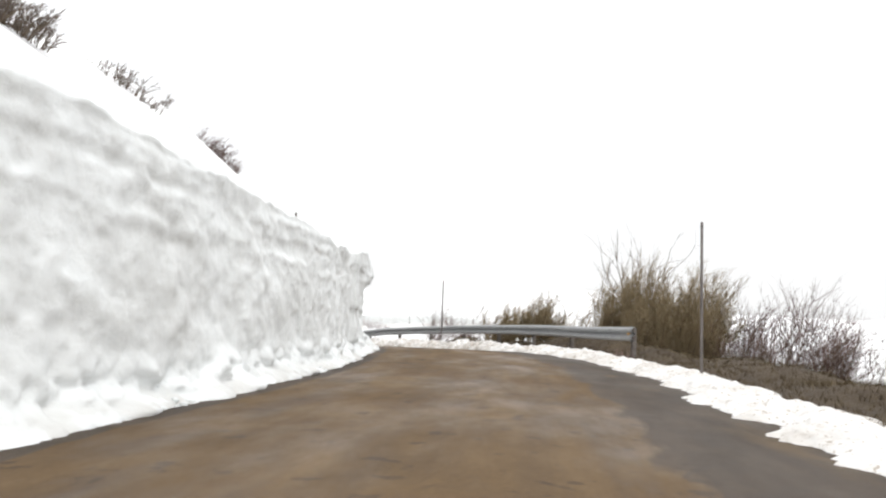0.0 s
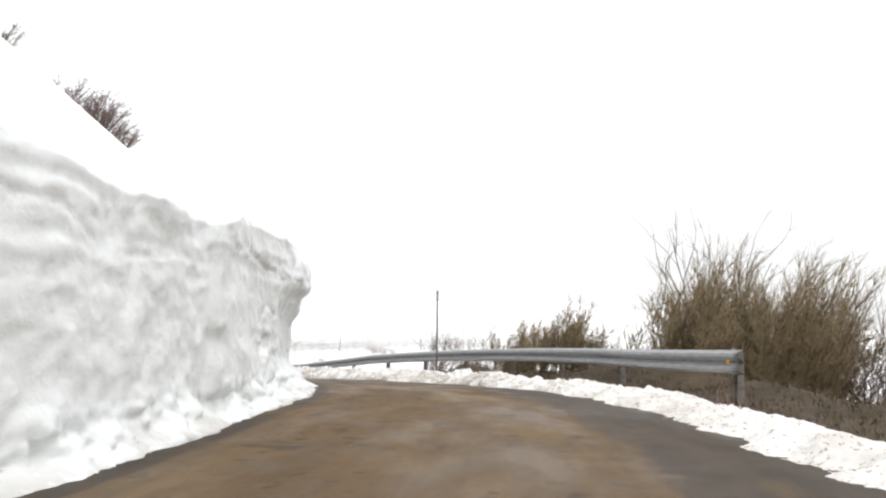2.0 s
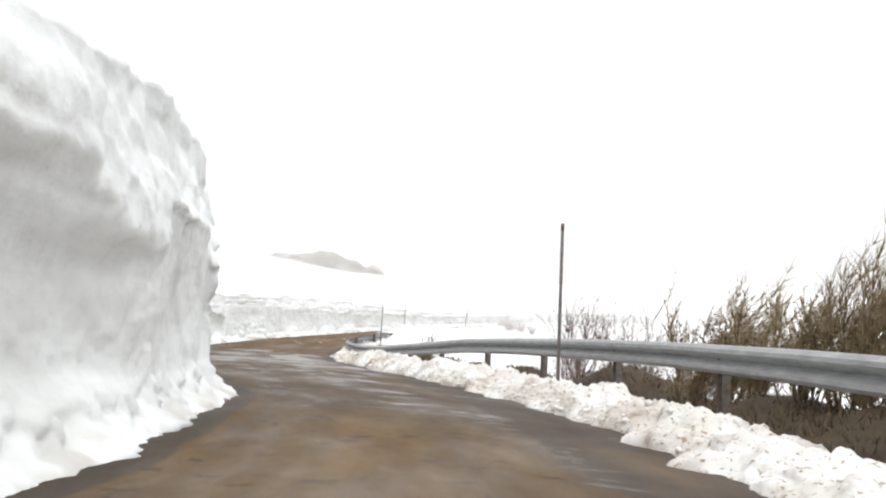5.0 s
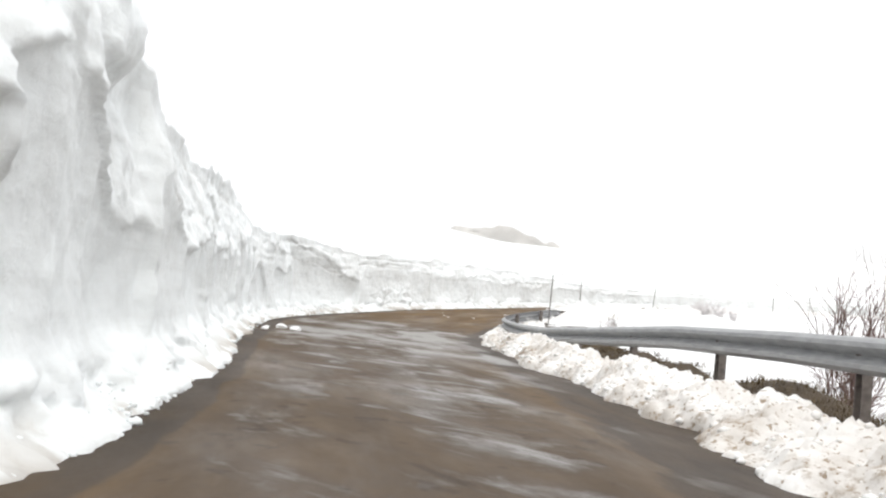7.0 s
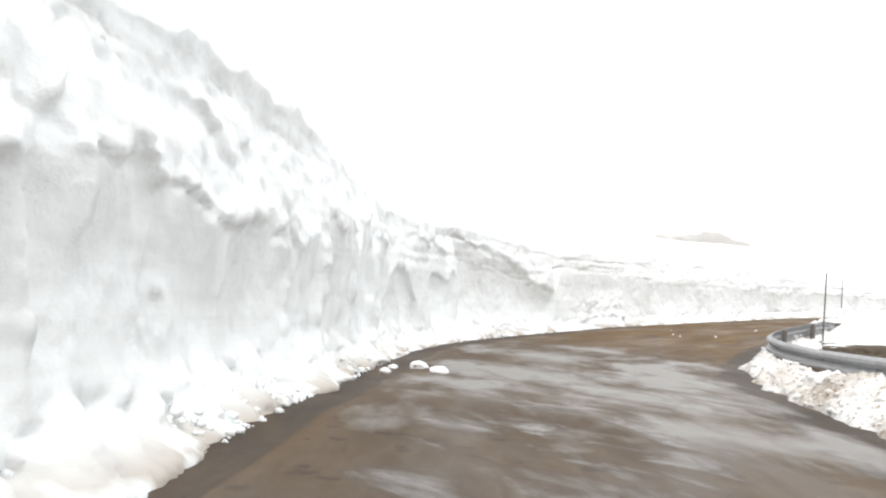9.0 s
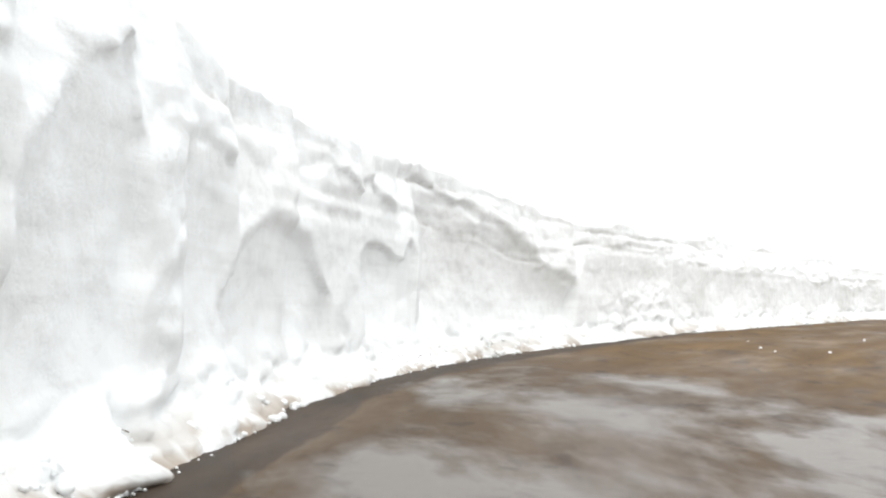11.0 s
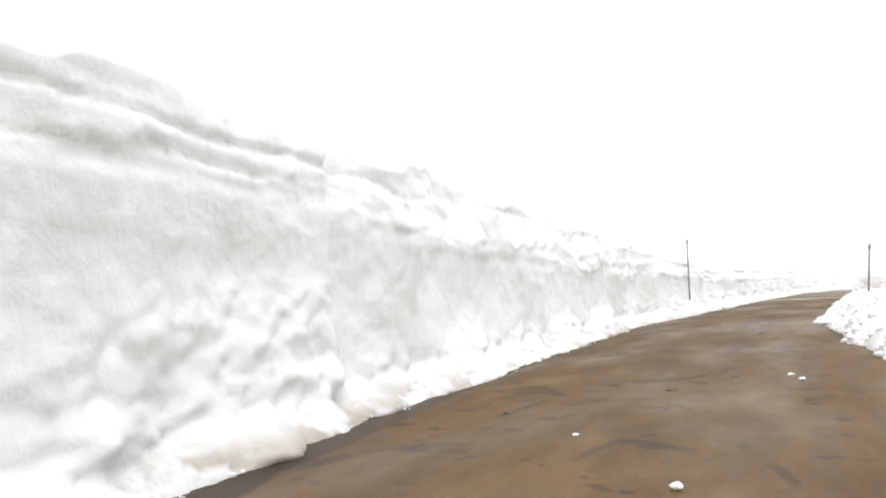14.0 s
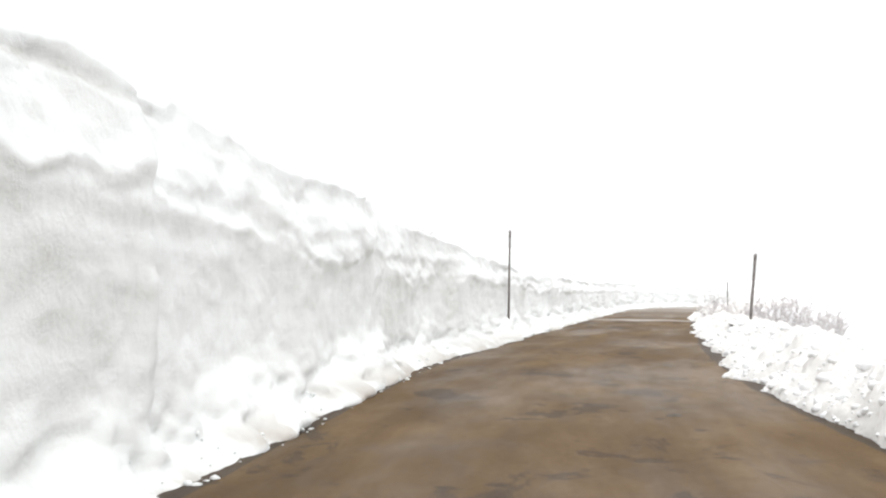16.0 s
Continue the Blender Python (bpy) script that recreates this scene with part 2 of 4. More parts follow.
# frosted twigs, lightened further so the colour carries the mist before them
M_MIST_FROST = plain("misty_frost_twigs", (0.68, 0.65, 0.65), (0.85, 0.83, 0.83), 8.0, 0.9)
M_ROCK = plain("distant_rock", (0.48, 0.47, 0.45), (0.58, 0.57, 0.55), 0.02, 0.95)
M_STONE = plain("dark_stone", (0.07, 0.06, 0.05), (0.15, 0.13, 0.11), 14.0, 0.8)


# ---- plan: edges of the cleared road ----
LEFT = np.array([(-1.3, -14), (-1.3, 21.4), (-2.2, 30.5), (-3.4, 35.8), (-6.3, 43), (-10.8, 49.4), (-14.5, 54.2), (-18.0, 59.2), (-20.8, 63.2), (-22.2, 66.8),
                 (-22.9, 70.2), (-23.15, 74), (-23.2, 78), (-23.1, 83), (-23.1, 88), (-22.95, 93), (-22.3, 96.8), (-21.6, 102), (-20.35, 110), (-18.0, 125), (-13.5, 143), (-3, 172)], float)
RIGHT = np.array([(5.1, -14), (5.1, 17), (4.7, 24.5), (4.2, 28), (3.4, 31.5), (2.5, 35), (0.2, 41.0), (-2.4, 46.4), (-4.4, 50), (-6.4, 53), (-9.9, 58.8), (-13.4, 64.8), (-14.8, 67.8),
                  (-16.2, 71.5), (-17.4, 77), (-18.3, 82), (-18.6, 87), (-18.65, 91), (-18.35, 96.5), (-17.95, 99.8), (-16.8, 110), (-14.4, 125), (-9.8, 143), (1, 172)], float)
ZY = [-20, 2, 7.6, 13.4, 19.2, 23.1, 33, 39, 48, 57.7, 63.2, 65.7, 68.1, 70.5, 72.9, 75.2, 77.6, 79.9, 88, 99, 110, 128, 160, 200]
ZZ = [-2.3, -1.09, -0.80, -0.64, -0.44, -0.28, 0.04, 0.06, 0.08, 0.08, 0.10, 0.17, 0.26, 0.35, 0.49, 0.63, 0.76, 0.87, 1.24, 1.80, 2.38, 3.22, 4.35, 5.1]


def smooth_line(pts, step):
    """Resample a polyline evenly with rounded corners: positions, left normals, running length."""
    s = np.r_[0, np.cumsum(np.hypot(*np.diff(pts, axis=0).T))]
    q = np.arange(0, s[-1], 0.25)
    xy = np.c_[np.interp(q, s, pts[:, 0]), np.interp(q, s, pts[:, 1])]
    k = np.hanning(25)
    k /= k.sum()
    pad = np.r_[xy[:1].repeat(12, 0) + np.arange(-12, 0)[:, None] * (xy[1] - xy[0]), xy, xy[-1:].repeat(12, 0) + np.arange(1, 13)[:, None] * (xy[-1] - xy[-2])]
    xy = np.c_[np.convolve(pad[:, 0], k, "valid"), np.convolve(pad[:, 1], k, "valid")]
    at = step if isinstance(step, np.ndarray) else np.arange(0, q[-1], step)
    p = np.c_[np.interp(at, q, xy[:, 0]), np.interp(at, q, xy[:, 1])]
    d = np.gradient(xy, axis=0)
    d /= np.hypot(*d.T)[:, None]
    d = np.c_[np.interp(at, q, d[:, 0]), np.interp(at, q, d[:, 1])]
    d /= np.hypot(*d.T)[:, None]
    return p, np.c_[-d[:, 1], d[:, 0]], at


RUN_R = [0.0, 34.0, 54.6, 71.7, 84.4, 89.8, 94.0, 101.1, 108.1, 113.1, 118.7, 127.2, 137.2, 154.4, 169.5]
STATION_R = [0.0, 34.0, 54.6, 71.6, 84.5, 90.5, 96.3, 109.4, 122.5, 131.5, 140.8, 154.6, 169.7, 191.8, 207.8]
zy_fine = np.arange(-20, 200, 0.5)
kz = np.hanning(21)
zz_fine = np.convolve(np.pad(np.interp(zy_fine, ZY, ZZ), 10, mode="edge"), kz / kz.sum(), "valid")


def road_z(y):
    return np.interp(y, zy_fine, zz_fine)


def edge_z(y):
    """Height of the downhill edge: the bend is banked."""
    return road_z(y) - 0.26 * np.exp(-((np.asarray(y) - 71.5) / 7.5) ** 2)


left_p = smooth_line(LEFT, 0.5)[0]
right_p = smooth_line(RIGHT, 0.5)[0]


def left_x(y):
    return np.interp(y, left_p[:, 1], left_p[:, 0])


def right_x(y):
    return np.interp(y, right_p[:, 1], right_p[:, 0])


# ---- noise ----
grid_rng = np.random.default_rng(7)
LATTICE = grid_rng.random((64, 64, 64)).astype(np.float32)


def value_noise(x, y, z):
    xi, yi, zi = np.floor(x).astype(int), np.floor(y).astype(int), np.floor(z).astype(int)
    fx, fy, fz = x - xi, y - yi, z - zi
    fx, fy, fz = (f * f * (3 - 2 * f) for f in (fx, fy, fz))
    out = 0
    for a in (0, 1):
        for b in (0, 1):
            for c in (0, 1):
                w = (fx if a else 1 - fx) * (fy if b else 1 - fy) * (fz if c else 1 - fz)
                out = out + w * LATTICE[(xi + a) % 64, (yi + b) % 64, (zi + c) % 64]
    return out * 2 - 1


def fbm(x, y, z, octaves=4, gain=0.5):
    total, amp = 0, 1.0
    for o in range(octaves):
        total = total + amp * value_noise(x * 2 ** o + 13.1 * o, y * 2 ** o + 7.7 * o, z * 2 ** o + 3.3 * o)
        amp *= gain
    return total


def chunk_noise(u, v, seed, hard=14.0):
    """Broken blocks: a random level for each jittered cell, with rounded edges."""
    u = u + 0.35 * value_noise(u * 1.7, v * 1.7, np.full_like(u, seed + 0.5))
    v = v + 0.35 * value_noise(u * 1.7 + 9, v * 1.7, np.full_like(u, seed + 5.5))
    ui, vi = np.floor(u).astype(int), np.floor(v).astype(int)
    total, lev = np.zeros(u.shape), np.zeros(u.shape)
    for a in (-1, 0, 1):
        for b in (-1, 0, 1):
            cu, cv = ui + a, vi + b
            ju, jv = LATTICE[cu % 64, cv % 64, seed % 64], LATTICE[cu % 64, cv % 64, (seed + 9) % 64]
            w = np.exp(-hard * ((cu + ju - u) ** 2 + (cv + jv - v) ** 2))
            total += w
            lev += w * LATTICE[cu % 64, cv % 64, (seed + 21) % 64]
    return lev / total * 2 - 1


def lumps(u, v, seed):
    """Rounded lumps packed side by side, 0 between them and 1 at their tops."""
    u = u + 0.25 * value_noise(u * 2.1, v * 2.1, np.full_like(u, seed + 0.5))
    ui, vi = np.floor(u).astype(int), np.floor(v).astype(int)
    top = np.zeros(u.shape)
    for a in (-1, 0, 1):
        for c in (-1, 0, 1):
            cu, cv = ui + a, vi + c
            ju, jv = LATTICE[cu % 64, cv % 64, seed % 64], LATTICE[cu % 64, cv % 64, (seed + 9) % 64]
            big = 0.55 + 0.45 * LATTICE[cu % 64, cv % 64, (seed + 17) % 64]
            d2 = ((cu + ju - u) ** 2 + (cv + jv - v) ** 2) / (0.8 * big) ** 2
            top = np.maximum(top, big * np.sqrt(np.maximum(1 - d2, 0)))
    return top


def grid_mesh(name, P, mat, attrs=None, smooth=True):
    """A sheet from an array of places [rows, columns, 3]."""
    r, c = P.shape[:2]
    idx = np.arange(r * c).reshape(r, c)
    faces = np.stack([idx[:-1, :-1], idx[:-1, 1:], idx[1:, 1:], idx[1:, :-1]], -1).reshape(-1, 4)
    me = bpy.data.meshes.new(name)
    me.from_pydata(P.reshape(-1, 3).tolist(), [], faces.tolist())
    for key, val in (attrs or {}).items():
        a = me.attributes.new(key, "FLOAT", "POINT")
        a.data.foreach_set("value", np.ascontiguousarray(val, dtype=np.float32).ravel())
    if smooth:
        me.polygons.foreach_set("use_smooth", [True] * len(me.polygons))
    me.materials.append(mat)
    return new(name, me)


def step01(a, b, x):
    t = np.clip((x - a) / (b - a), 0, 1)
    return t * t * (3 - 2 * t)


# ---- road ----
ys = np.concatenate([np.arange(-14, 110, 0.2), np.arange(110, 170, 0.8)])
us = np.linspace(0, 1, 46)
Y, U = np.meshgrid(ys, us, indexing="ij")
YS = np.interp(Y, [-20, 66, 75, 89, 99.6, 118, 150], [-20, 66, 77, 103, 121.3, 150, 188])
XL, XR = left_x(Y) - 0.9, right_x(Y) + 0.9
X = XL + (XR - XL) * U
crown = 0.05 * (1 - (2 * U - 1) ** 2)
Z = road_z(Y) + (edge_z(Y) - road_z(Y)) * U ** 2 - 0.02 + crown + 0.010 * fbm(X * 0.9, Y * 0.9, X * 0, 3)
edge_r, edge_l = (XR - 0.9) - X, X - (XL + 0.9)
edge = np.clip(1.0 - edge_r / np.interp(YS, [-14, 25, 36, 50, 62, 70, 90], [2.7, 2.9, 2.8, 2.6, 2.2, 1.4, 0.5]), 0, 1)
edge = np.maximum(edge, np.clip(1.0 - edge_l / np.interp(YS, [-14, 50, 60, 72, 90], [0.5, 1.3, 1.5, 1.2, 0.3]), 0, 1))
mid_ = step01(0.08, 0.25, U) * (1 - step01(0.80, 0.92, U))
slush = 0.45 * step01(38, 43, YS) * (1 - step01(56, 60, YS)) * step01(0.10, 0.35, U) * (1 - step01(0.62, 0.74, U))
slush = slush + 0.44 * (1 - step01(0.1, 0.7, edge_r)) * step01(4, 30, YS) * (1 - step01(80, 90, YS))
slush = slush + 0.42 * np.exp(-((edge_r - 1.35) / 0.45) ** 2) * step01(27, 31, YS) * (1 - step01(41, 45, YS))
film_ = 0.05 - 0.05 * step01(70, 80, YS) + (0.30 * step01(40, 46, YS) + 0.28 * step01(53, 58, YS)) * (1 - step01(66, 73, YS)) * mid_ + 0.06 * np.exp(-((U - 0.5) / 0.14) ** 2) * step01(70, 80, YS)
# first term whitens the far road in place of mist; second is a snow line
haze_snow = 0.65 * step01(136, 185, YS) + 0.6 * np.exp(-((YS - 137.5 + 0.5 * fbm(X * 0.8, X * 0, X * 0 + 4, 2)) / 0.8) ** 2)
tagged(grid_mesh("road", np.stack([X, Y, Z], -1), M_ROAD, {"edge": edge, "slush": slush, "haze_snow": haze_snow, "film": film_, "across": X - XL, "along": np.interp(Y, left_p[:, 1], np.arange(len(left_p)) * 0.5)}),
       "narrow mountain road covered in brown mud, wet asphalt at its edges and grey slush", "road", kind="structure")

# ---- snow wall cut along the uphill side ----
# height of the crest over the road, by running metre
TOP_R = [0, 25, 30, 35, 38.7, 39.3, 41.5, 43.7, 46, 48.5, 52.4, 55.2, 58.2, 61.3, 64.1, 67.2, 69.5, 71.3, 73, 75, 77.7, 80.2, 83, 86.3, 88.6, 90.5, 92.4, 93.7, 94.7, 96.7, 98.9, 100.7, 104.3, 106.4, 109.8, 113, 118, 124, 130, 150, 200]
TOP_H = [3.0, 2.95, 2.9, 2.66, 2.6, 2.76, 2.94, 3.0, 3.06, 3.3, 3.65, 3.75, 3.62, 3.3, 3.03, 3.02, 3.24, 3.42, 3.45, 3.36, 3.10, 2.95, 2.98, 3.02, 2.93, 2.75, 2.58, 2.5, 2.56, 2.5, 2.46, 2.46, 2.40, 2.32, 2.22, 2.02, 1.70, 1.45, 1.3, 1.35, 1.4]
# cuts left by the blade: outline of the upper edge as (metre, height) pairs, depth, and how far the edge overhangs
CUTS = (
    (((38.9, 2.45), (41.4, 2.45), (43.0, 2.33), (45.8, 2.22), (50.5, 2.15)), 0.07, 0.55),
    (((52.6, 2.40), (55.0, 2.43), (55.7, 2.47), (56.3, 2.05), (57.15, 2.02)), 0.15, 0.55),
    (((57.2, 2.30), (57.7, 2.50), (58.7, 2.55), (59.4, 2.18), (60.1, 1.64), (61.5, 1.45)), 0.18, 0.55),
    (((61.6, 2.30), (62.9, 1.95), (63.7, 1.61), (64.0, 1.42)), 0.12, 0.5),
    (((64.0, 1.42), (65.6, 1.60), (66.55, 1.72)), 0.18, 0.55),
    (((66.6, 1.90), (67.2, 1.86)), 0.14, 0.6),
    (((67.25, 1.86), (68.4, 1.92), (69.8, 1.90), (70.45, 1.70)), 0.2, 0.6),
    (((70.5, 1.66), (71.2, 1.88), (72.0, 1.82), (72.65, 1.72)), 0.15, 0.55),
    (((72.7, 1.80), (73.4, 1.70), (74.2, 1.98)), 0.18, 0.55),
    (((74.6, 2.22), (75.2, 2.28), (75.6, 2.05), (76.2, 2.30), (76.9, 2.10)), 0.14, 0.6),
    (((77.0, 1.75), (77.5, 2.15), (78.1, 2.62), (78.5, 1.95)), 0.12, 0.55),
    (((79.2, 2.05), (79.8, 2.25), (80.35, 2.15)), 0.15, 0.5),
    (((80.3, 0.9), (80.6, 1.35), (81.1, 1.58), (81.8, 1.68), (82.5, 1.57), (83.3, 1.05)), 0.17, 0.6),
    (((82.1, 2.27), (83.1, 2.53), (84.25, 2.50), (84.4, 2.40), (84.8, 2.62), (85.1, 2.42), (85.7, 2.15)), 0.09, 0.75),
    (((84.6, 1.62), (85.0, 1.80), (85.85, 1.55), (86.1, 1.86), (86.38, 1.70)), 0.17, 0.55),
    (((86.45, 2.76), (87.4, 2.65), (88.5, 2.28), (89.4, 2.31), (90.4, 1.90), (90.75, 1.78), (91.0, 1.54), (91.6, 1.38), (92.5, 1.12)), 0.25, 0.55),
    (((92.3, 2.03), (93.0, 2.09), (93.7, 2.05), (95.8, 2.12), (97.45, 2.12)), 0.045, 0.7),
    (((97.5, 2.04), (98.8, 1.86), (99.35, 1.74)), 0.11, 0.45),
    (((99.45, 1.84), (100.1, 1.82), (101.3, 1.68), (102.2, 1.75), (103.5, 1.69), (104.3, 1.73), (104.65, 1.83)), 0.09, 0.45),
    (((104.75, 1.92), (105.7, 1.66), (106.5, 1.60), (108.8, 1.36), (109.6, 1.38), (110.3, 1.55)), 0.10, 0.45),
    (((110.5, 1.72), (111.3, 1.45), (112.7, 1.27), (115.7, 1.30), (121.7, 1.10), (128, 0.95)), 0.07, 0.4),
)
# broken blocks standing on the crest: (middle, half width, height)
CREST_BLOCKS = ((40.1, 0.7, 0.10), (47.4, 0.5, 0.10), (60.2, 0.6, 0.14), (70.0, 0.6, 0.12), (71.9, 0.75, 0.12), (73.5, 0.4, 0.08), (90.9, 0.5, 0.10), (94.9, 0.8, 0.06), (99.9, 0.3, 0.08), (100.3, 0.25, 0.07), (105.6, 0.25, 0.06))
# the face above the cuts steps back here and comes forward again over the length: (metre, length, depth)
STEPS = ((38.85, 3.0, -0.20), (66.55, 0.55, 0.06), (86.42, 3.0, 0.10), (97.5, 1.2, 0.12), (99.5, 3.6, 0.10), (104.72, 4.0, 0.11), (110.3, 2.5, 0.07))
# thin grey seams between snowfalls: (metre, height) pairs
SEAMS = (((66.4, 2.62), (67.2, 2.67), (68.2, 2.74), (69.5, 2.86), (71.0, 2.92)), ((62.0, 2.18), (63.0, 1.95), (63.8, 1.72)), ((67.3, 1.98), (69.0, 1.96), (70.2, 1.84)),
         ((79.5, 2.60), (83.0, 2.71), (84.5, 2.78), (86.5, 2.76), (88.3, 2.67), (90.3, 2.46)), ((86.5, 2.20), (87.7, 2.06), (89.1, 1.99), (90.2, 1.73), (91.0, 1.69)),
         ((92.3, 2.04), (93.0, 2.10), (93.7, 2.06), (95.8, 2.13), (97.4, 2.13)), ((92.8, 2.36), (96.0, 2.30), (98.6, 2.25), (99.8, 2.17), (100.4, 2.24), (101.2, 2.30), (103.0, 2.28), (105.0, 2.28), (106.5, 2.18)),
         ((99.4, 1.88), (100.8, 1.81), (101.4, 1.70)), ((40.0, 2.50), (43.0, 2.36), (46.5, 2.24)), ((33.0, 2.36), (34.2, 2.27), (34.8, 2.13), (35.3, 2.0), (36.3, 1.99), (37.4, 2.05)), ((64.5, 2.78), (66.0, 2.74), (68.0, 2.86), (70.2, 3.05), (72.0, 3.08), (74.0, 3.0)))
ss = np.concatenate([np.arange(0, 18, 0.3), np.arange(18, 114, 0.06), np.arange(114, 135, 0.15), np.arange(135, 190, 0.5)])
wp, wn_, _ = smooth_line(LEFT, ss)
vs = np.concatenate([np.linspace(0, 1, 68), 1 + np.array([0.02, 0.05, 0.10, 0.18, 0.3, 0.5, 0.8])])
S, V = np.meshgrid(ss, vs, indexing="ij")
H = np.interp(S, TOP_R, TOP_H)
flat = np.zeros_like(S)
h0 = H * np.minimum(V, 1)
rugged = step01(48, 55, S) * (1 - 0.8 * step01(76, 81, S))
crest = 0.014 * rugged * chunk_noise(S * 1.1, flat + 0.5, 3, 30.0) + 0.035 * fbm(S * 1.2, flat, flat + 2, 3) + 0.03 * fbm(S * 0.35, flat, flat + 9, 2) + 0.013 * fbm(S * 4.0, flat, flat + 22, 3)
for c, w, up in CREST_BLOCKS:
    crest = crest + up * (1 - step01(0.35 * w, w, np.abs(S - c + 0.08 * fbm(flat + c, h0 * 3.0, flat, 2))))
H = H + crest * step01(0.72, 1.0, V)
face = np.minimum(V, 1)
h = face * H
SLOPE_S = [0, 25, 39, 45, 53, 57, 62, 87, 91, 112, 118, 190]
SLOPE_K = [0.32, 0.28, 0.28, 0.28, 0.36, 0.42, 0.35, 0.30, 0.05, 0.05, 0.30, 0.30]
STEEP_K = [0.52, 0.52, 0.52, 0.52, 0.40, 0.15, 0.0, 0.0, 0.0, 0.0, 0.0, 0.0]
slope, steep = np.interp(S, SLOPE_S, SLOPE_K), np.interp(S, SLOPE_S, STEEP_K)
over = np.maximum(V - 1, 0) * 3.0
toe = np.interp(S, [0, 34, 50, 61, 67, 82, 91, 190], [0.20, 0.18, 0.20, 0.26, 0.26, 0.24, 0.22, 0.24])
lean = np.interp(S, [0, 40, 52, 58, 66, 72, 86, 96, 190], [0.30, 0.05, -0.05, 0.0, 0.10, 0.15, 0.06, 0.06, 0.12])
out = toe * step01(0, 0.36, h) - np.interp(S, [0, 60, 86, 190], [0.20, 0.18, 0.08, 0.08]) * (1 - step01(0, 0.18, h)) + lean * face ** 1.5
rough = np.interp(S, [0, 38, 40, 53, 69, 77, 88, 97, 104, 120], [0.50, 0.48, 0.50, 0.85, 0.85, 0.5, 0.32, 0.42, 0.6, 0.6])
# cuts: hollow below a sharp, ragged, overhanging upper edge
deep = np.zeros_like(S)
edge_line = np.array([p for line, _, _ in CUTS for p in line if p[1] > 1.1 or p[0] > 100])
edge_line = edge_line[np.argsort(edge_line[:, 0])]
bound = np.interp(S, edge_line[:, 0], edge_line[:, 1]) + 0.05 * fbm(S * 1.6, flat, flat + 61, 3) + 9.0 * (1 - step01(38.9, 39.6, S))
for n, (line, d, lip) in enumerate(CUTS):
    lr, lh = np.array(line).T
    ragged = 0.05 * fbm(S * 1.6, flat, flat + n, 3) + 0.035 * fbm(S * 5.0, h * 1.5, flat + n + 40, 3) + 0.05 * step01(96, 98, S) * chunk_noise(S * 2.2, flat, 60 + n, 30.0)
    soft = 0.045 + 0.22 * step01(38, 98, S) * step01(-0.1, 0.6, fbm(S * 0.8, flat, flat + n + 55, 2))
    side = 0.07 * fbm(h * 1.6, flat, flat + n + 3, 3)
    top = np.interp(S, lr, lh) + ragged
    within = step01(lr[0] + side - 0.03, lr[0] + side + 0.05, S) * (1 - step01(lr[-1] + side - 0.06, lr[-1] + side + 0.05, S))
    u = np.clip((h - 0.28) / np.maximum(top - 0.28, 0.2), 0, 1)
    hollow = np.sin(np.pi * (1 - math.asin(lip) / np.pi) * u ** 0.8)
    out = out + within * d * hollow * (1 - step01(-0.015, soft, h - top))
    deep = np.maximum(deep, within * (1 - step01(-0.05, 0.05, h - top)))
upper = step01(0.0, 0.12, h - bound)
# above the cuts the snow leans back in broken blocks
out = out + upper * np.interp(S, [50, 56, 70, 84, 98, 110], [0.10, 0.24, 0.28, 0.16, 0.22, 0.22]) * np.clip(h - bound, 0, 1.2)
for c, ln, d in STEPS:
    q = step01(c - 0.04, c + 0.05, S + 0.05 * fbm(flat + c, h * 2.0, flat, 3)) * (1 - step01(c + 0.1, c + ln, S))
    out = out + d * q * step01(0.1, 0.6, h) * np.where(d > 0, 0.25 + 0.75 * (1 - deep), 1.0)
# swells and tall panels
out = out + rough * (0.12 * fbm(S * 0.30, h * 0.35, flat + 1, 2) + 0.055 * chunk_noise(S * 0.55, h * 0.18, 12, 40.0) * step01(0.3, 0.9, h))
# flutes down the cut faces
out = out + 0.035 * deep * rugged * chunk_noise(S * 1.7, h * 0.25, 13, 24.0) + 0.035 * deep * fbm(S * 0.9, h * 0.8, flat + 27, 2) + 0.012 * deep * fbm(S * 2.4, h * 2.2, flat + 28, 4, 0.6)
# broken blocks and pits
blocky = (1 - 0.75 * deep) * (0.45 + 0.75 * rugged) * rough * (1 - 0.85 * step01(0.80, 1.0, face))
out = out + blocky * (0.055 * chunk_noise(S * 0.8, h * 1.0, 15, 26.0) + 0.026 * chunk_noise(S * 2.1, h * 2.5, 16, 26.0) + 0.010 * chunk_noise(S * 4.6, h * 5.2, 31, 30.0) + 0.016 * fbm(S * 4.0, h * 4.5, flat + 33, 4, 0.6))
pit = lumps(S * 1.6 + 11, h * 1.7, 37)
out = out + 0.035 * blocky * step01(0.35, 0.85, pit)
out = out + 0.030 * fbm(S * 0.75, h * 0.9, flat + 2, 3, 0.5) + (0.010 + 0.012 * (1 - deep)) * fbm(S * 3.2, h * 3.6, flat + 14, 4, 0.6)
# thin beds of snow, worn back unevenly, in the upper part
strata = value_noise(S * 0.35, h * 8.0, flat + 25) * step01(0.52, 0.72, face)
out = out + 0.022 * strata * (0.5 + 0.5 * step01(78, 84, S) + 0.6 * (1 - step01(38, 50, S)))
# drifted hollows in the older face near the start
out = out + (1 - step01(46, 52, S)) * (0.030 * step01(-0.1, 0.5, fbm(S * 0.55 + 31, h * 1.1 + S * 0.35, flat + 17, 3)) + 0.016 * chunk_noise(S * 0.9 + h * 0.8, h * 1.5, 41, 20.0))
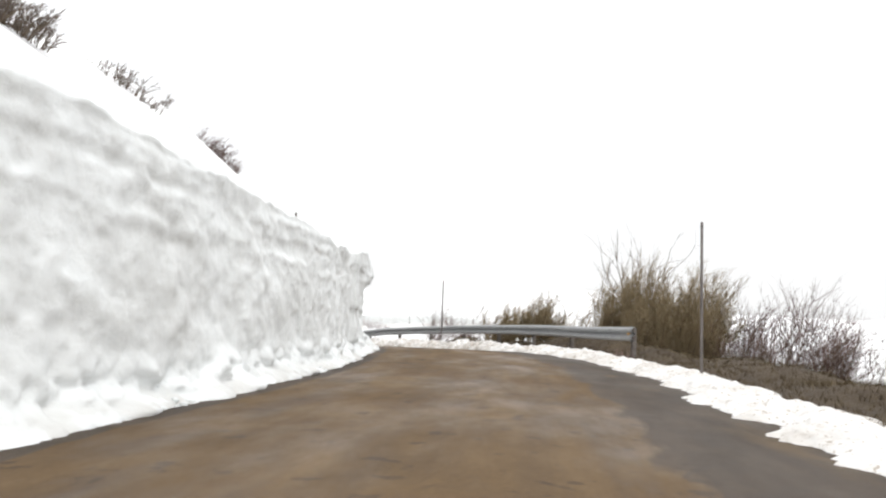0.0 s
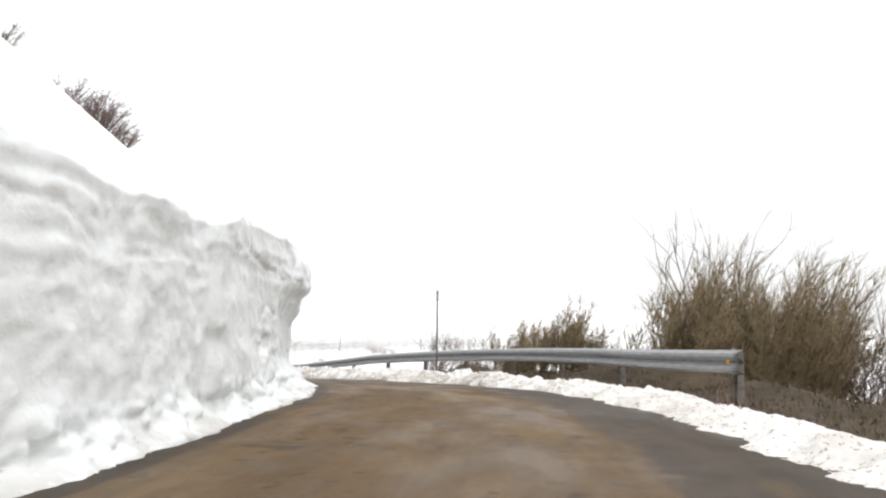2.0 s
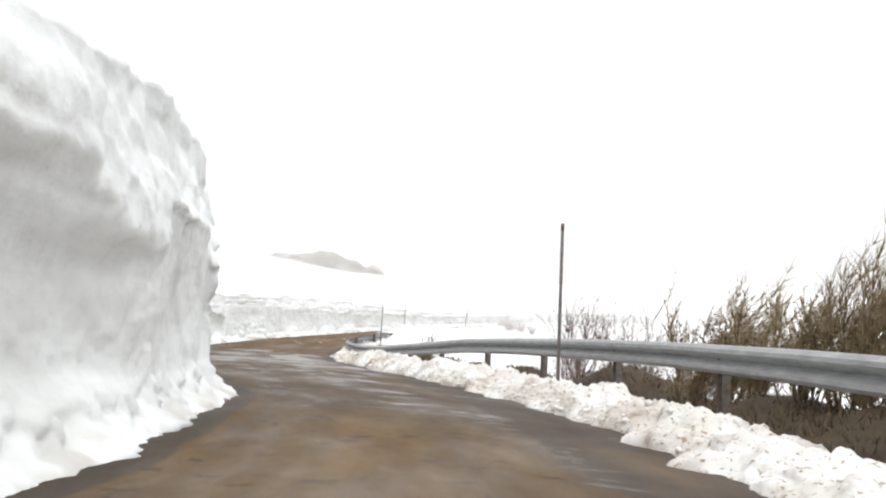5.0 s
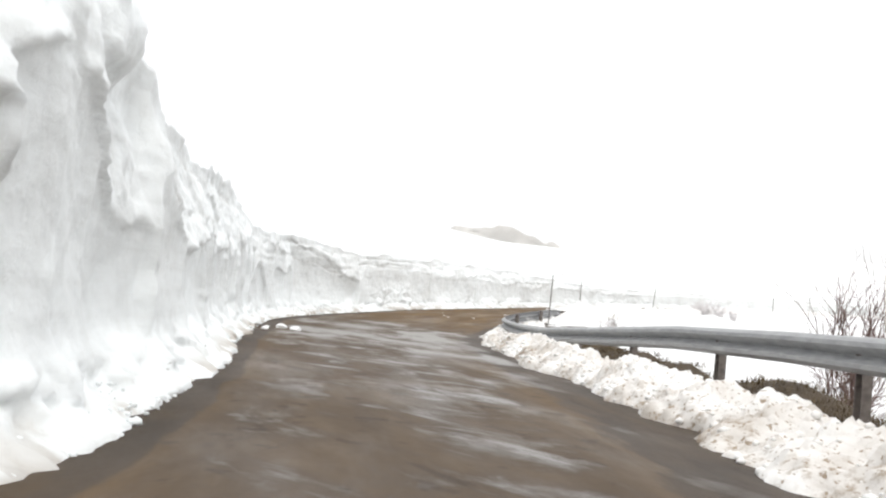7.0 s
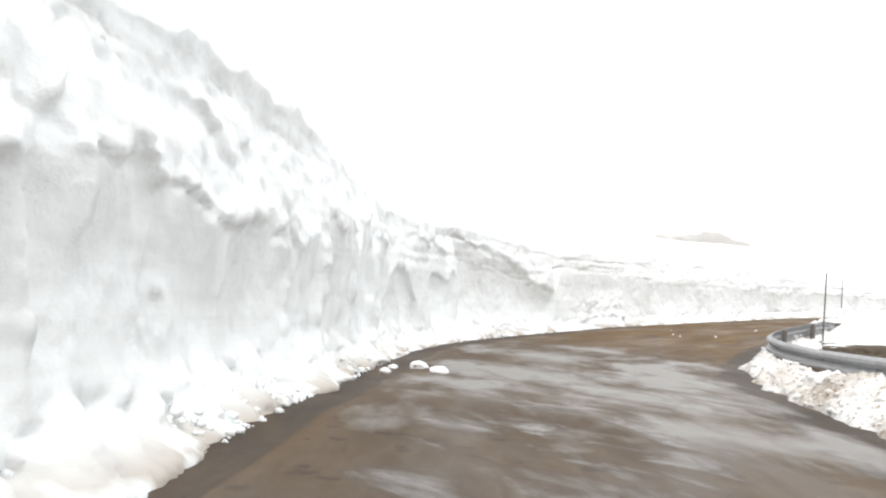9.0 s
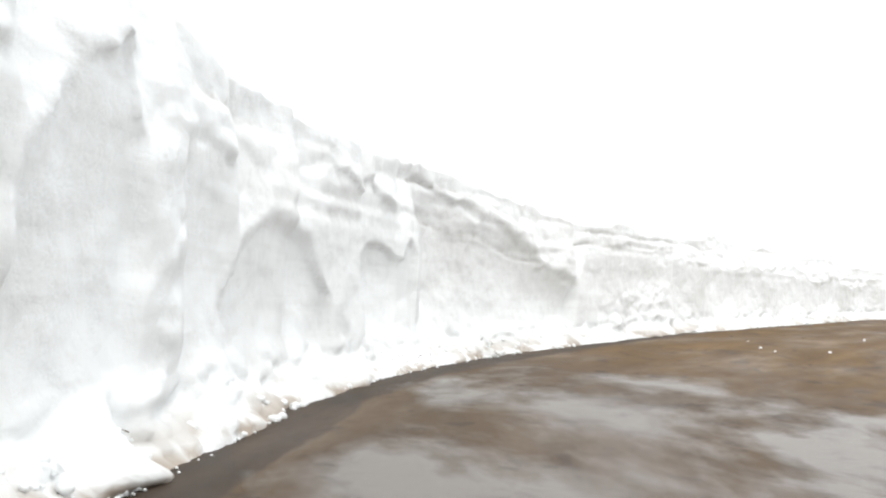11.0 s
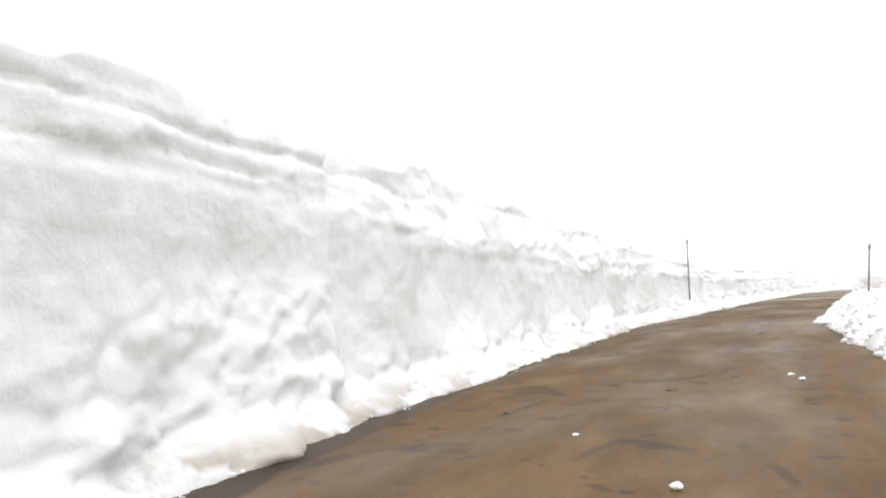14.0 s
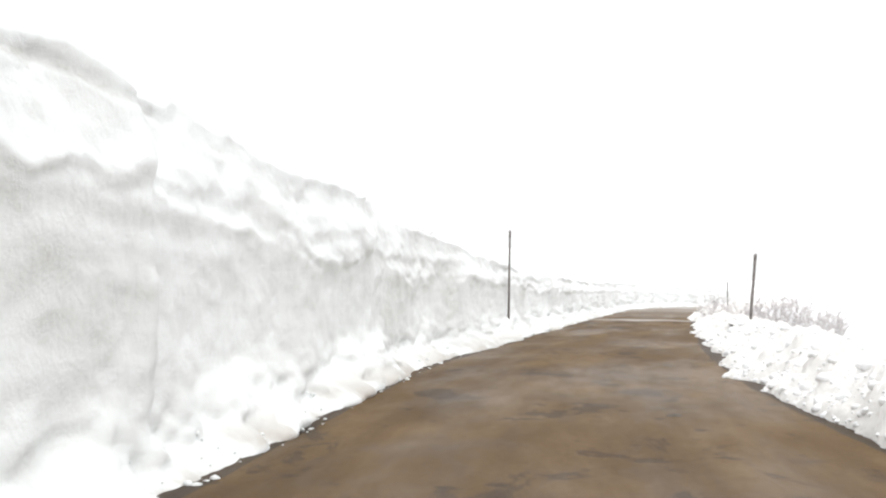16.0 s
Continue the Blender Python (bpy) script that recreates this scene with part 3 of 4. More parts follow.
# lumps of thrown snow stuck to the lower face
crumb = step01(92.5, 94.5, S) * (1 - step01(97.4, 97.55, S)) * (1 - step01(-0.25, 0.05, h - np.interp(S, [92.7, 93.9, 95.0, 97.5], [0.85, 1.05, 1.32, 1.34])))
crumb = crumb + step01(41.5, 43.5, S) * (1 - step01(50, 52, S)) * (1 - step01(0.7, 1.15, h + 0.25 * fbm(S * 0.8, flat, flat + 50, 2)))
crumb = crumb + 0.8 * (1 - step01(0.3, 0.5, np.hypot(S - 68.8, (h - 0.95) * 1.4))) + 0.55 * step01(101, 106, S) * (1 - step01(0.5, 0.9, h + 0.2 * fbm(S * 0.9, flat, flat + 52, 2)))
crumb = np.clip(crumb, 0, 1)
out = out - crumb * (0.026 * lumps(S * 3.4, h * 3.4, 30) + 0.024 * lumps(S * 7.5, h * 7.5, 44) + 0.022 * fbm(S * 6, h * 6, flat + 51, 3, 0.6))
# the end of the first block is undercut, with a patch of broken snow in the hollow
out = out + 0.24 * step01(42.8, 46, S) * (1 - step01(50.5, 53, S)) * step01(0.35, 0.8, h) * (1 - step01(1.5, 2.15, h))
out = out + 0.07 * (1 - step01(0.5, 1.1, np.hypot((S - 43.2) * 0.7, (h - 1.05) * 1.2))) * (chunk_noise(S * 2.6, h * 3.0, 73, 30.0) + 0.6 * fbm(S * 5, h * 5, flat + 74, 3, 0.6))
# seams
seam = np.zeros_like(S)
for n, line in enumerate(SEAMS):
    lr, lh = np.array(line).T
    y = np.interp(S, lr, lh) + 0.02 * fbm(S * 1.4, flat, flat + 70 + n, 3)
    on = step01(lr[0] - 0.2, lr[0] + 0.2, S) * (1 - step01(lr[-1] - 0.3, lr[-1] + 0.2, S)) * step01(-0.75, 0.0, value_noise(S * 0.9, flat, flat + 80 + n))
    seam = np.maximum(seam, on * np.exp(-((h - y) / 0.030) ** 2))
    out = out + 0.02 * on * step01(-0.01, 0.02, h - y) * (1 - step01(0.05, 0.35, h - y))
out = out + np.interp(S, [90, 93, 97, 99], [0.028, 0.040, 0.040, 0.026]) * seam
# a nose that hangs over below the crest, and the overhanging end of the first block
out = out - 0.22 * (1 - step01(0.35, 0.8, np.abs(S - 60.0))) * step01(0.80, 0.86, face) * (1 + 0.5 * fbm(S * 2.2, h * 2.2, flat + 60, 3))
out = out - 0.20 * step01(43.5, 45.5, S) * (1 - step01(49, 51, S)) * step01(0.64, 0.74, face) * (1 - 0.7 * step01(0.86, 1.0, face))
lip = np.interp(S, [0, 46, 55, 86, 96, 190], [0.02, 0.04, 0.05, 0.04, 0.04, 0.04]) * np.exp(-((face - 1.0) / 0.05) ** 2) * (0.6 + 0.8 * value_noise(S * 0.7, flat, flat + 3))
out = out - np.where(V <= 1, lip, 0.07 * np.exp(-over * 8) * 0.6)
# rubble at the foot
foot = 1 - step01(0.30, 0.65, h)
out = out - foot * step01(-0.03, 0.10, h) * (0.16 * np.maximum(0, fbm(S * 1.4, h * 2, flat + 7, 3)) + np.interp(S, [0, 76, 84, 94, 98], [0.09, 0.09, 0.05, 0.05, 0.03]) * lumps(S * 2.6, h * 4 + out * 3, 30) + np.interp(S, [0, 76, 84], [0.07, 0.07, 0.045]) * lumps(S * 6.0, h * 8 + out * 6, 44) - 0.05 + 0.05 * fbm(S * 4.0, h * 5, flat + 19, 3))
wx = wp[:, None, 0] + wn_[:, None, 0] * (out + over)
wy = wp[:, None, 1] + wn_[:, None, 1] * (out + over)
wz = road_z(wp[:, 1])[:, None] - 0.03 + h + slope * over + steep * np.maximum(over - 1.2, 0) + 0.03 * fbm(S * 1.5, over * 2, flat + 11, 3) * (V > 0) + (0.03 * (1 - deep) * fbm(S * 3.0, h * 3.0, flat + 90, 3)) * step01(0.1, 0.3, face) * (1 - step01(0.9, 1.0, face))
soil = 0.9 * seam + 0.14 * step01(0.1, 0.6, strata)
soil = soil + (0.55 + 0.9 * np.exp(-((S - 87.4) / 5) ** 2)) * (1 - step01(0.05, 0.45, h)) * step01(-0.2, 0.6, fbm(S * 0.8, h * 3, flat + 5, 3))
mud = np.interp(S, [0, 53, 76, 96, 120, 190], [0.15, 0.5, 1.0, 0.9, 0.4, 0.3]) * (1 - step01(0.02, 0.34, h)) * step01(-0.1, 0.4, fbm(S * 1.5, h * 5, flat + 41, 4, 0.6))
tagged(grid_mesh("snow_wall", np.stack([wx, wy, wz], -1), M_WALL, {"soil": soil, "mud": mud}),
       "tall wall of packed snow cut by a plough, with grey layers and broken blocks", "snow wall", kind="structure")

# ---- snowy hillside above the wall ----
hs = np.arange(0, 185, 0.8)
hp, hn, _ = smooth_line(LEFT, hs)
ho = np.concatenate([[1.6, 1.9, 2.4], np.linspace(3, 12, 16), np.linspace(14, 60, 20), [80, 120, 200, 320]])
HS, HO = np.meshgrid(hs, ho, indexing="ij")
hk, h2 = np.interp(HS, SLOPE_S, SLOPE_K), np.interp(HS, SLOPE_S, STEEP_K)
rise = hk * (np.minimum(HO - 0.6, 8.0) + 0.3 * np.maximum(HO - 8.6, 0)) + h2 * (np.clip(HO - 1.8, 0, 6.8) + 0.3 * np.maximum(HO - 8.6, 0))
HZ = road_z(hp[:, 1])[:, None] + np.interp(HS, TOP_R, TOP_H) - 0.12 + np.minimum(rise, 40) + 0.25 * fbm(HS * 0.12, HO * 0.12, HS * 0, 3) * step01(2.4, 8, HO)
HZ[:, 0] -= 0.6
HX = hp[:, None, 0] + hn[:, None, 0] * HO
HY = hp[:, None, 1] + hn[:, None, 1] * HO
tagged(grid_mesh("hillside", np.stack([HX, HY, HZ], -1), M_FIELD), "smooth white snow slope rising above the snow wall", "hillside", kind="structure")

# ---- verge, slope and valley on the downhill side ----
gs = np.concatenate([np.arange(0, 100, 0.4), np.arange(100, 190, 1.5)])
gp, gn, _ = smooth_line(RIGHT, gs)
go = np.concatenate([[-0.6], np.arange(0.2, 9, 0.3), np.linspace(10, 40, 24), [60, 100, 180, 300, 500, 900, 1600, 3000]])
GR, GO = np.meshgrid(gs, go, indexing="ij")
GS = np.interp(GR, RUN_R, STATION_R)
shoulder = np.interp(GS, [0, 40, 55, 75, 215], [3.6, 4.0, 3.0, 3.0, 4.0])
down = -np.interp(GS, [0, 30, 46, 56, 80], [-0.05, -0.02, 0.08, 0.05, -0.10]) * np.clip(GO - 1.4, 0, 2.8) + 0.28 * np.maximum(GO - shoulder, 0) * (GO < 80) + 0.28 * (80 - shoulder) * (GO >= 80)
BEND = step01(84, 88, GS) * (1 - step01(102, 108, GS))
mound = np.interp(GS, [0, 30, 44, 58, 80, 90, 96, 104], [0.05, 0.10, 0.28, 0.42, 0.30, 0.20, 0.2, 0.1])
GZ = edge_z(gp[:, 1])[:, None] - 0.05 - down + mound * np.exp(-((GO - 2.9) / 1.15) ** 2) * (1 + fbm(GR * 0.35, GO * 0.4, GR * 0 + 3, 3)) + 0.10 * fbm(GR * 0.5, GO * 0.5, GR * 0, 3) * step01(1.5, 3, GO)
GZ = GZ + 0.16 * BEND * step01(1.8, 2.8, GO) * (1 - step01(5, 8, GO))
GX = gp[:, None, 0] - gn[:, None, 0] * GO
GY = gp[:, None, 1] - gn[:, None, 1] * GO
snowy = 0.05 + 0.42 * step01(66, 72, GS) - 0.40 * np.exp(-((GO - 3.0) / 1.2) ** 2) * step01(54, 60, GS) - 0.9 * BEND * (1 - step01(5.0, 6.5, GO)) + 0.9 * step01(9, 15, GO) + 0.9 * step01(92, 100, GS) + 0.9 * step01(3.6, 5.5, GO) * step01(52, 60, GS) * (1 - step01(70, 74, GS)) + 0.30 * np.exp(-((GO - 5.5) / 1.4) ** 2) * step01(36, 50, GS) + 0.9 * step01(6, 8, GO) * step01(70, 74, GS)
tagged(grid_mesh("ground", np.stack([GX, GY, GZ], -1), M_GROUND, {"snow": snowy}),
       "brown winter grass verge falling away to snow and a white valley", "ground", kind="structure")

# ---- ploughed snow along the downhill edge ----
bs = np.arange(0, 185, 0.05)
bs = bs[(bs < 130) | (np.arange(len(bs)) % 5 == 0)]
bp, bn, _ = smooth_line(RIGHT, bs)
bu = np.linspace(0, 1, 44)
BR, BU = np.meshgrid(bs, bu, indexing="ij")
BS = np.interp(BR, RUN_R, STATION_R)
width = np.interp(BS, [0, 44, 56, 66, 76, 86, 100, 130, 205], [1.75, 1.9, 1.9, 2.0, 1.9, 1.1, 0.95, 2.2, 1.5]) + 0.30 * fbm(BR * 0.5, BR * 0, BR * 0, 3)
high = np.interp(BS, [0, 30, 48, 58, 66, 76, 84, 92, 106, 116, 126, 140, 205], [0.10, 0.13, 0.18, 0.28, 0.38, 0.42, 0.26, 0.14, 0.16, 0.50, 0.34, 0.22, 0.20])
ragged = 0.22 * fbm(BR * 1.1, BR * 0, BR * 0 + 5, 4)
BO = -0.15 + ragged * (1 - BU) + width * BU
prof = np.where(BU < 0.35, np.sqrt(np.clip(BU / 0.35, 0, 1)), 1 - 0.85 * np.clip((BU - 0.35) / 0.65, 0, 1) ** 1.6)
hold = np.interp(BS, [0, 102, 112, 205], [0.0, 0.0, 0.75, 0.8])
prof = np.maximum(prof, np.where(BU > 0.35, hold, 0))
lump = np.interp(BS, [0, 40, 60, 90], [0.35, 0.5, 0.9, 1.0])
ball = np.abs(fbm(BO * 1.7, BR * 1.7, BR * 0 + 2, 2))
ball2 = np.abs(value_noise(BO * 5.0, BR * 5.0, BR * 0 + 6))
BZ = prof * high * (0.85 + 0.35 * fbm(BR * 0.6, BO * 0.8, BR * 0 + 8, 2)) + lump * prof * (0.27 * (0.55 - ball) + 0.08 * (0.5 - ball2) + np.interp(BS, [0, 60, 72, 205], [0.05, 0.045, 0.02, 0.02]) * chunk_noise(BR * 3.4, BO * 3.4, 18) + 0.05 * fbm(BR * 4.5, BO * 4.5, BR * 0, 4, 0.65) + 0.09 * (0.35 - np.abs(fbm(BR * 3.6, BO * 3.6, BR * 0 + 40, 3, 0.6)))) - 0.06 * (1 - prof)
puff = np.interp(BS, [0, 40, 56, 98, 108, 205], [0.25, 0.35, 0.75, 0.8, 1.1, 1.1]) * (0.075 * lumps(BR * 3.2, BO * 3.2 + BU * 2, 5) + 0.07 * lumps(BR * 6.0, BO * 6.0 + BU * 4, 12) + 0.035 * lumps(BR * 11.0, BO * 11.0 + BU * 8, 26) - 0.06)
BZ = BZ + puff * np.minimum(prof, 1) + 0.16 * step01(74, 82, BS) * (1 - step01(98, 104, BS)) * np.minimum(prof, 1) * (lumps(BR * 1.5, BO * 1.5 + BU, 71) - 0.4)
BO = BO - np.interp(BS, [0, 96, 106], [0.8, 0.8, 0.35]) * puff * (1 - step01(0.2, 0.45, BU))
BX = bp[:, None, 0] - bn[:, None, 0] * BO
BY = bp[:, None, 1] - bn[:, None, 1] * BO
BZ = BZ + step01(98, 108, BS) * prof * (0.10 * fbm(BR * 2.8, BO * 2.8, BR * 0 + 21, 3, 0.55) - 0.06 * np.abs(value_noise(BR * 6, BO * 6, BR * 0 + 3)))
BZ = BZ + edge_z(BY) - 0.02
BZ[:, -1] -= 0.7
bsoil = np.clip(0.75 * (1 - step01(0.05, 0.5, BU)) * step01(-0.5, 0.5, fbm(BR * 1.3, BO * 3, BR * 0 + 4, 3)) * np.interp(BS, [0, 44, 56, 80, 95], [0.25, 0.4, 1.0, 1.0, 0.25]), 0, 1)
tagged(grid_mesh("snow_bank", np.stack([BX, BY, BZ], -1), M_BANK, {"soil": bsoil, "grime": np.interp(BS, [0, 50, 60, 92, 104], [0.6, 0.9, 1.0, 1.0, 0.2])}),
       "low lumpy bank of dirty ploughed snow beside the road", "snow bank", kind="structure")


# ---- helpers for things ----
def thing(name, at, label, category, group=""):
    e = new(name)
    e.location = at
    return tagged(e, label, category, group)


def part(name, bm, mat, parent, label=""):
    me = bpy.data.meshes.new(name)
    if isinstance(bm, bpy.types.Mesh):
        me = bm
    else:
        bm.to_mesh(me)
        bm.free()
    if not me.materials:
        me.materials.append(mat)
    ob = new(name, me)
    ob.parent = parent
    if label:
        ob["label"] = label
    return ob


def tube_mesh(name, lines, sides=3):
    """Many tapered tubes in one mesh: each line is a list of (x, y, z, radius)."""
    verts, faces = [], []
    for ln in lines:
        pts = np.array(ln, float)
        d = np.gradient(pts[:, :3], axis=0)
        d /= np.maximum(np.linalg.norm(d, axis=1), 1e-6)[:, None]
        ref = np.where(np.abs(d[:, 2:3]) < 0.8, np.array([[0, 0, 1.0]]), np.array([[1.0, 0, 0]]))
        a = np.cross(d, ref)
        a /= np.linalg.norm(a, axis=1)[:, None]
        b = np.cross(d, a)
        base = len(verts)
        for i in range(len(pts)):
            for j in range(sides):
                t = 2 * math.pi * j / sides
                verts.append(tuple(pts[i, :3] + pts[i, 3] * (math.cos(t) * a[i] + math.sin(t) * b[i])))
        for i in range(len(pts) - 1):
            for j in range(sides):
                k = (j + 1) % sides
                faces.append((base + i * sides + j, base + i * sides + k, base + (i + 1) * sides + k, base + (i + 1) * sides + j))
        faces.append(tuple(base + (len(pts) - 1) * sides + j for j in range(sides)))
        faces.append(tuple(base + j for j in reversed(range(sides))))
    me = bpy.data.meshes.new(name)
    me.from_pydata(verts, [], faces)
    me.polygons.foreach_set("use_smooth", [True] * len(me.polygons))
    return me


# ---- snow poles ----
def snow_pole(x, y, z, tall, r, lean_x=0.0, lean_y=0.0, tip=False, label="slender grey-brown snow marker pole standing in the roadside snow"):
    t = thing("snow_pole", (x, y, z), label, "marker pole", "snow poles along the road")
    t.rotation_euler = (radians(lean_y), radians(lean_x), 0)
    part("shaft", tube_mesh("shaft", [[(0, 0, -0.4, r), (0, 0, tall * 0.5, r), (0, 0, tall - 0.2, r * 0.95), (0, 0, tall, r * 0.95)]], 12), M_POLE, t)
    part("tip", tube_mesh("tip", [[(0, 0, tall - 0.12, r * 1.04), (0, 0, tall, r * 1.04), (0, 0, tall + 0.02, r * 0.6)]], 12), M_TIP if tip else M_POLE, t, "faded red band" if tip else "")
    return t


snow_pole(6.08, 20.95, -0.32, 3.11, 0.030)
snow_pole(-1.44, 46.60, 0.62, 2.79, 0.034, 0.0, 0, True)
snow_pole(-16.98, 79.6, 0.85, 2.17, 0.028, 0.8, 0)
snow_pole(-22.19, 99.4, 2.28, 1.85, 0.024, 0.5, 0)
snow_pole(-17.18, 99.6, 2.0, 1.66, 0.030, 5.0, 0, False, "slender snow marker pole leaning over the snow bank")
snow_pole(-13.0, 126.6, 3.0, 1.57, 0.034, 0, 0)

# ---- guard rail ----
RAIL = np.array([(5.75, 28.9), (5.1, 31.4), (3.75, 36.6), (2.3, 40.3), (0.80, 44.2), (-0.95, 47.3), (-3.2, 51.5), (-5.4, 54.8), (-8.2, 59.0), (-10.9, 63.1), (-13.3, 67.6), (-14.7, 69.8), (-15.6, 70.9),
                 (-16.1, 72.2), (-16.5, 74.0), (-16.85, 76.4), (-17.25, 80.4), (-17.7, 84.4), (-17.9, 88.2)], float)
rail_p, rail_n, rail_s = smooth_line(RAIL, 0.25)
RAIL_Y = [20, 29, 33.2, 36.6, 40.3, 44.2, 47.3, 51.5, 54.8, 59, 63.1, 67.7, 69.8, 70.9, 72.2, 74, 76.4, 80.4, 84.4, 88.2, 96]
RAIL_Z = [0.6, 0.88, 0.98, 1.09, 1.18, 1.24, 1.26, 1.24, 1.18, 0.97, 0.79, 0.73, 0.77, 0.82, 0.90, 1.02, 1.17, 1.39, 1.40, 1.34, 1.1]
BEAM = 0.40


def rail_top(y):
    return np.interp(y, RAIL_Y, RAIL_Z)


# W profile: (out towards the road, up)
PROFILE = [(0.0, 0.0), (0.035, 0.012), (0.075, 0.045), (0.078, 0.085), (0.03, 0.125), (0.0, 0.155), (0.03, 0.185), (0.078, 0.225), (0.075, 0.265), (0.035, 0.298), (0.0, 0.31)]
PROFILE = [(o * 1.65, u * BEAM / 0.31) for o, u in PROFILE]
rail = thing("guard_rail", (0, 0, 0), "galvanised steel guard rail with a W-shaped beam on rusty posts", "guard rail")


def beam_piece(s0, s1, name="beam"):
    sel = np.arange(s0, s1 + 0.01, 0.25)
    px, py = np.interp(sel, rail_s, rail_p[:, 0]), np.interp(sel, rail_s, rail_p[:, 1])
    nx, ny = np.interp(sel, rail_s, rail_n[:, 0]), np.interp(sel, rail_s, rail_n[:, 1])
    z0 = rail_top(py) - BEAM
    front = [[(px[i] + nx[i] * o, py[i] + ny[i] * o, z0[i] + u) for o, u in PROFILE] for i in range(len(sel))]
    back = [[(px[i] + nx[i] * (o - 0.006), py[i] + ny[i] * (o - 0.006), z0[i] + u) for o, u in reversed(PROFILE)] for i in range(len(sel))]
    P = [f + b + f[:1] for f, b in zip(front, back)]
    r, c = len(P), len(P[0])
    verts = [v for row in P for v in row]
    faces = [(i * c + j, i * c + j + 1, (i + 1) * c + j + 1, (i + 1) * c + j) for i in range(r - 1) for j in range(c - 1)]
    me = bpy.data.meshes.new(name)
    me.from_pydata(verts, [], faces)
    return part(name, me, M_ZINC, rail)


total = rail_s[-1]
cuts = np.arange(0.0, total, 4.0)
for a in cuts:
    beam_piece(a, min(a + 4.06, total - 0.1))


def box(bm, x0, x1, y0, y1, z0, z1):
    v = [bm.verts.new(p) for p in ((x0, y0, z0), (x1, y0, z0), (x1, y1, z0), (x0, y1, z0), (x0, y0, z1), (x1, y0, z1), (x1, y1, z1), (x0, y1, z1))]
    for f in ((3, 2, 1, 0), (4, 5, 6, 7), (0, 1, 5, 4), (1, 2, 6, 5), (2, 3, 7, 6), (3, 0, 4, 7)):
        bm.faces.new([v[i] for i in f])


post_me = None
for a in np.concatenate([[0.35], np.arange(6.2, total - 1, 4.1)]):
    px, py = np.interp(a, rail_s, rail_p[:, 0]), np.interp(a, rail_s, rail_p[:, 1])
    nx, ny = np.interp(a, rail_s, rail_n[:, 0]), np.interp(a, rail_s, rail_n[:, 1])
    if post_me is None:
        bm = bmesh.new()
        box(bm, -0.125, -0.012, -0.085, -0.077, -1.4, 0.0)
        box(bm, -0.125, -0.118, -0.077, 0.077, -1.4, 0.0)
        box(bm, -0.125, -0.012, 0.077, 0.085, -1.4, 0.0)
        box(bm, -0.012, 0.012, -0.05, 0.05, -0.38, -0.06)
        post_me = bpy.data.meshes.new("post")
        bm.to_mesh(post_me)
        bm.free()
        post_me.materials.append(M_POST)
    o = part("post", post_me, M_POST, rail)
    o.location = (px, py, float(rail_top(py)) - 0.02)
    o.rotation_euler = (0, 0, math.atan2(ny, nx))
    # bolt heads at the post
    bm = bmesh.new()
    bmesh.ops.create_cone(bm, cap_ends=True, segments=8, radius1=0.018, radius2=0.014, depth=0.02)
    bo = part("bolt", bm, M_POST, rail)
    bo.location = (px + nx * 0.012, py + ny * 0.012, float(rail_top(py)) - BEAM / 2)
    bo.rotation_euler = (0, math.pi / 2, math.atan2(ny, nx))

# flared end piece
bm = bmesh.new()
p0, n0 = rail_p[0], rail_n[0]
along = np.array([-n0[1], n0[0]])
z0 = float(rail_top(p0[1])) - BEAM / 2
cols = []
for i in range(10):
    a = -0.55 * i / 9
    spread = 1.0 + 0.35 * step01(0.2, 0.55, -a)
    flatten = 1 - 0.75 * step01(0.1, 0.5, -a)
    curl = -0.10 * step01(0.35, 0.55, -a)
    cols.append([bm.verts.new((*(p0 - along * a * -1 + n0 * (o * flatten + curl + 0.004)), z0 + (u - BEAM / 2) * spread)) for o, u in PROFILE])
for i in range(9):
    for j in range(len(PROFILE) - 1):
        bm.faces.new((cols[i][j], cols[i][j + 1], cols[i + 1][j + 1], cols[i + 1][j]))
bmesh.ops.solidify(bm, geom=bm.faces[:], thickness=0.006)
part("end_terminal", bm, M_ZINC, rail, "flared fishtail end piece")
bm = bmesh.new()
bmesh.ops.create_cone(bm, cap_ends=True, segments=16, radius1=0.075, radius2=0.07, depth=0.03)
rf = part("reflector", bm, M_AMBER, rail, "round amber reflector")
q0 = rail_p[2]
rf.location = (*(q0 + rail_n[2] * 0.03), z0)
rf.rotation_euler = (0, math.pi / 2, math.atan2(rail_n[2][1], rail_n[2][0]))


# bent end of another rail, half buried in the tall bank
buried = thing("guard_rail", (0, 0, 0), "half-buried bent end of a steel guard rail in the snow bank", "guard rail")
bend = smooth_line(np.array([(-17.28, 102.4), (-17.42, 100.6), (-17.36, 99.6), (-17.05, 99.1), (-16.5, 98.9)]), np.linspace(0.3, 3.6, 12))[0]
arc = [(x, y, 2.30 - 0.022 * k) for k, (x, y) in enumerate(bend)]
tang = [Vector(arc[min(k + 1, 11)]) - Vector(arc[max(k - 1, 0)]) for k in range(12)]
rows = []
for p, d in zip(arc, tang):
    n = Vector((-d.y, d.x, 0)).normalized()
    rows.append([(p[0] + n.x * o, p[1] + n.y * o, p[2] - BEAM + u) for o, u in PROFILE] + [(p[0] + n.x * (o - 0.006), p[1] + n.y * (o - 0.006), p[2] - BEAM + u) for o, u in reversed(PROFILE)])
c = len(rows[0])
bme = bpy.data.meshes.new("beam")
bme.from_pydata([v for r in rows for v in r], [], [(k * c + j, k * c + (j + 1) % c, (k + 1) * c + (j + 1) % c, (k + 1) * c + j) for k in range(11) for j in range(c)])
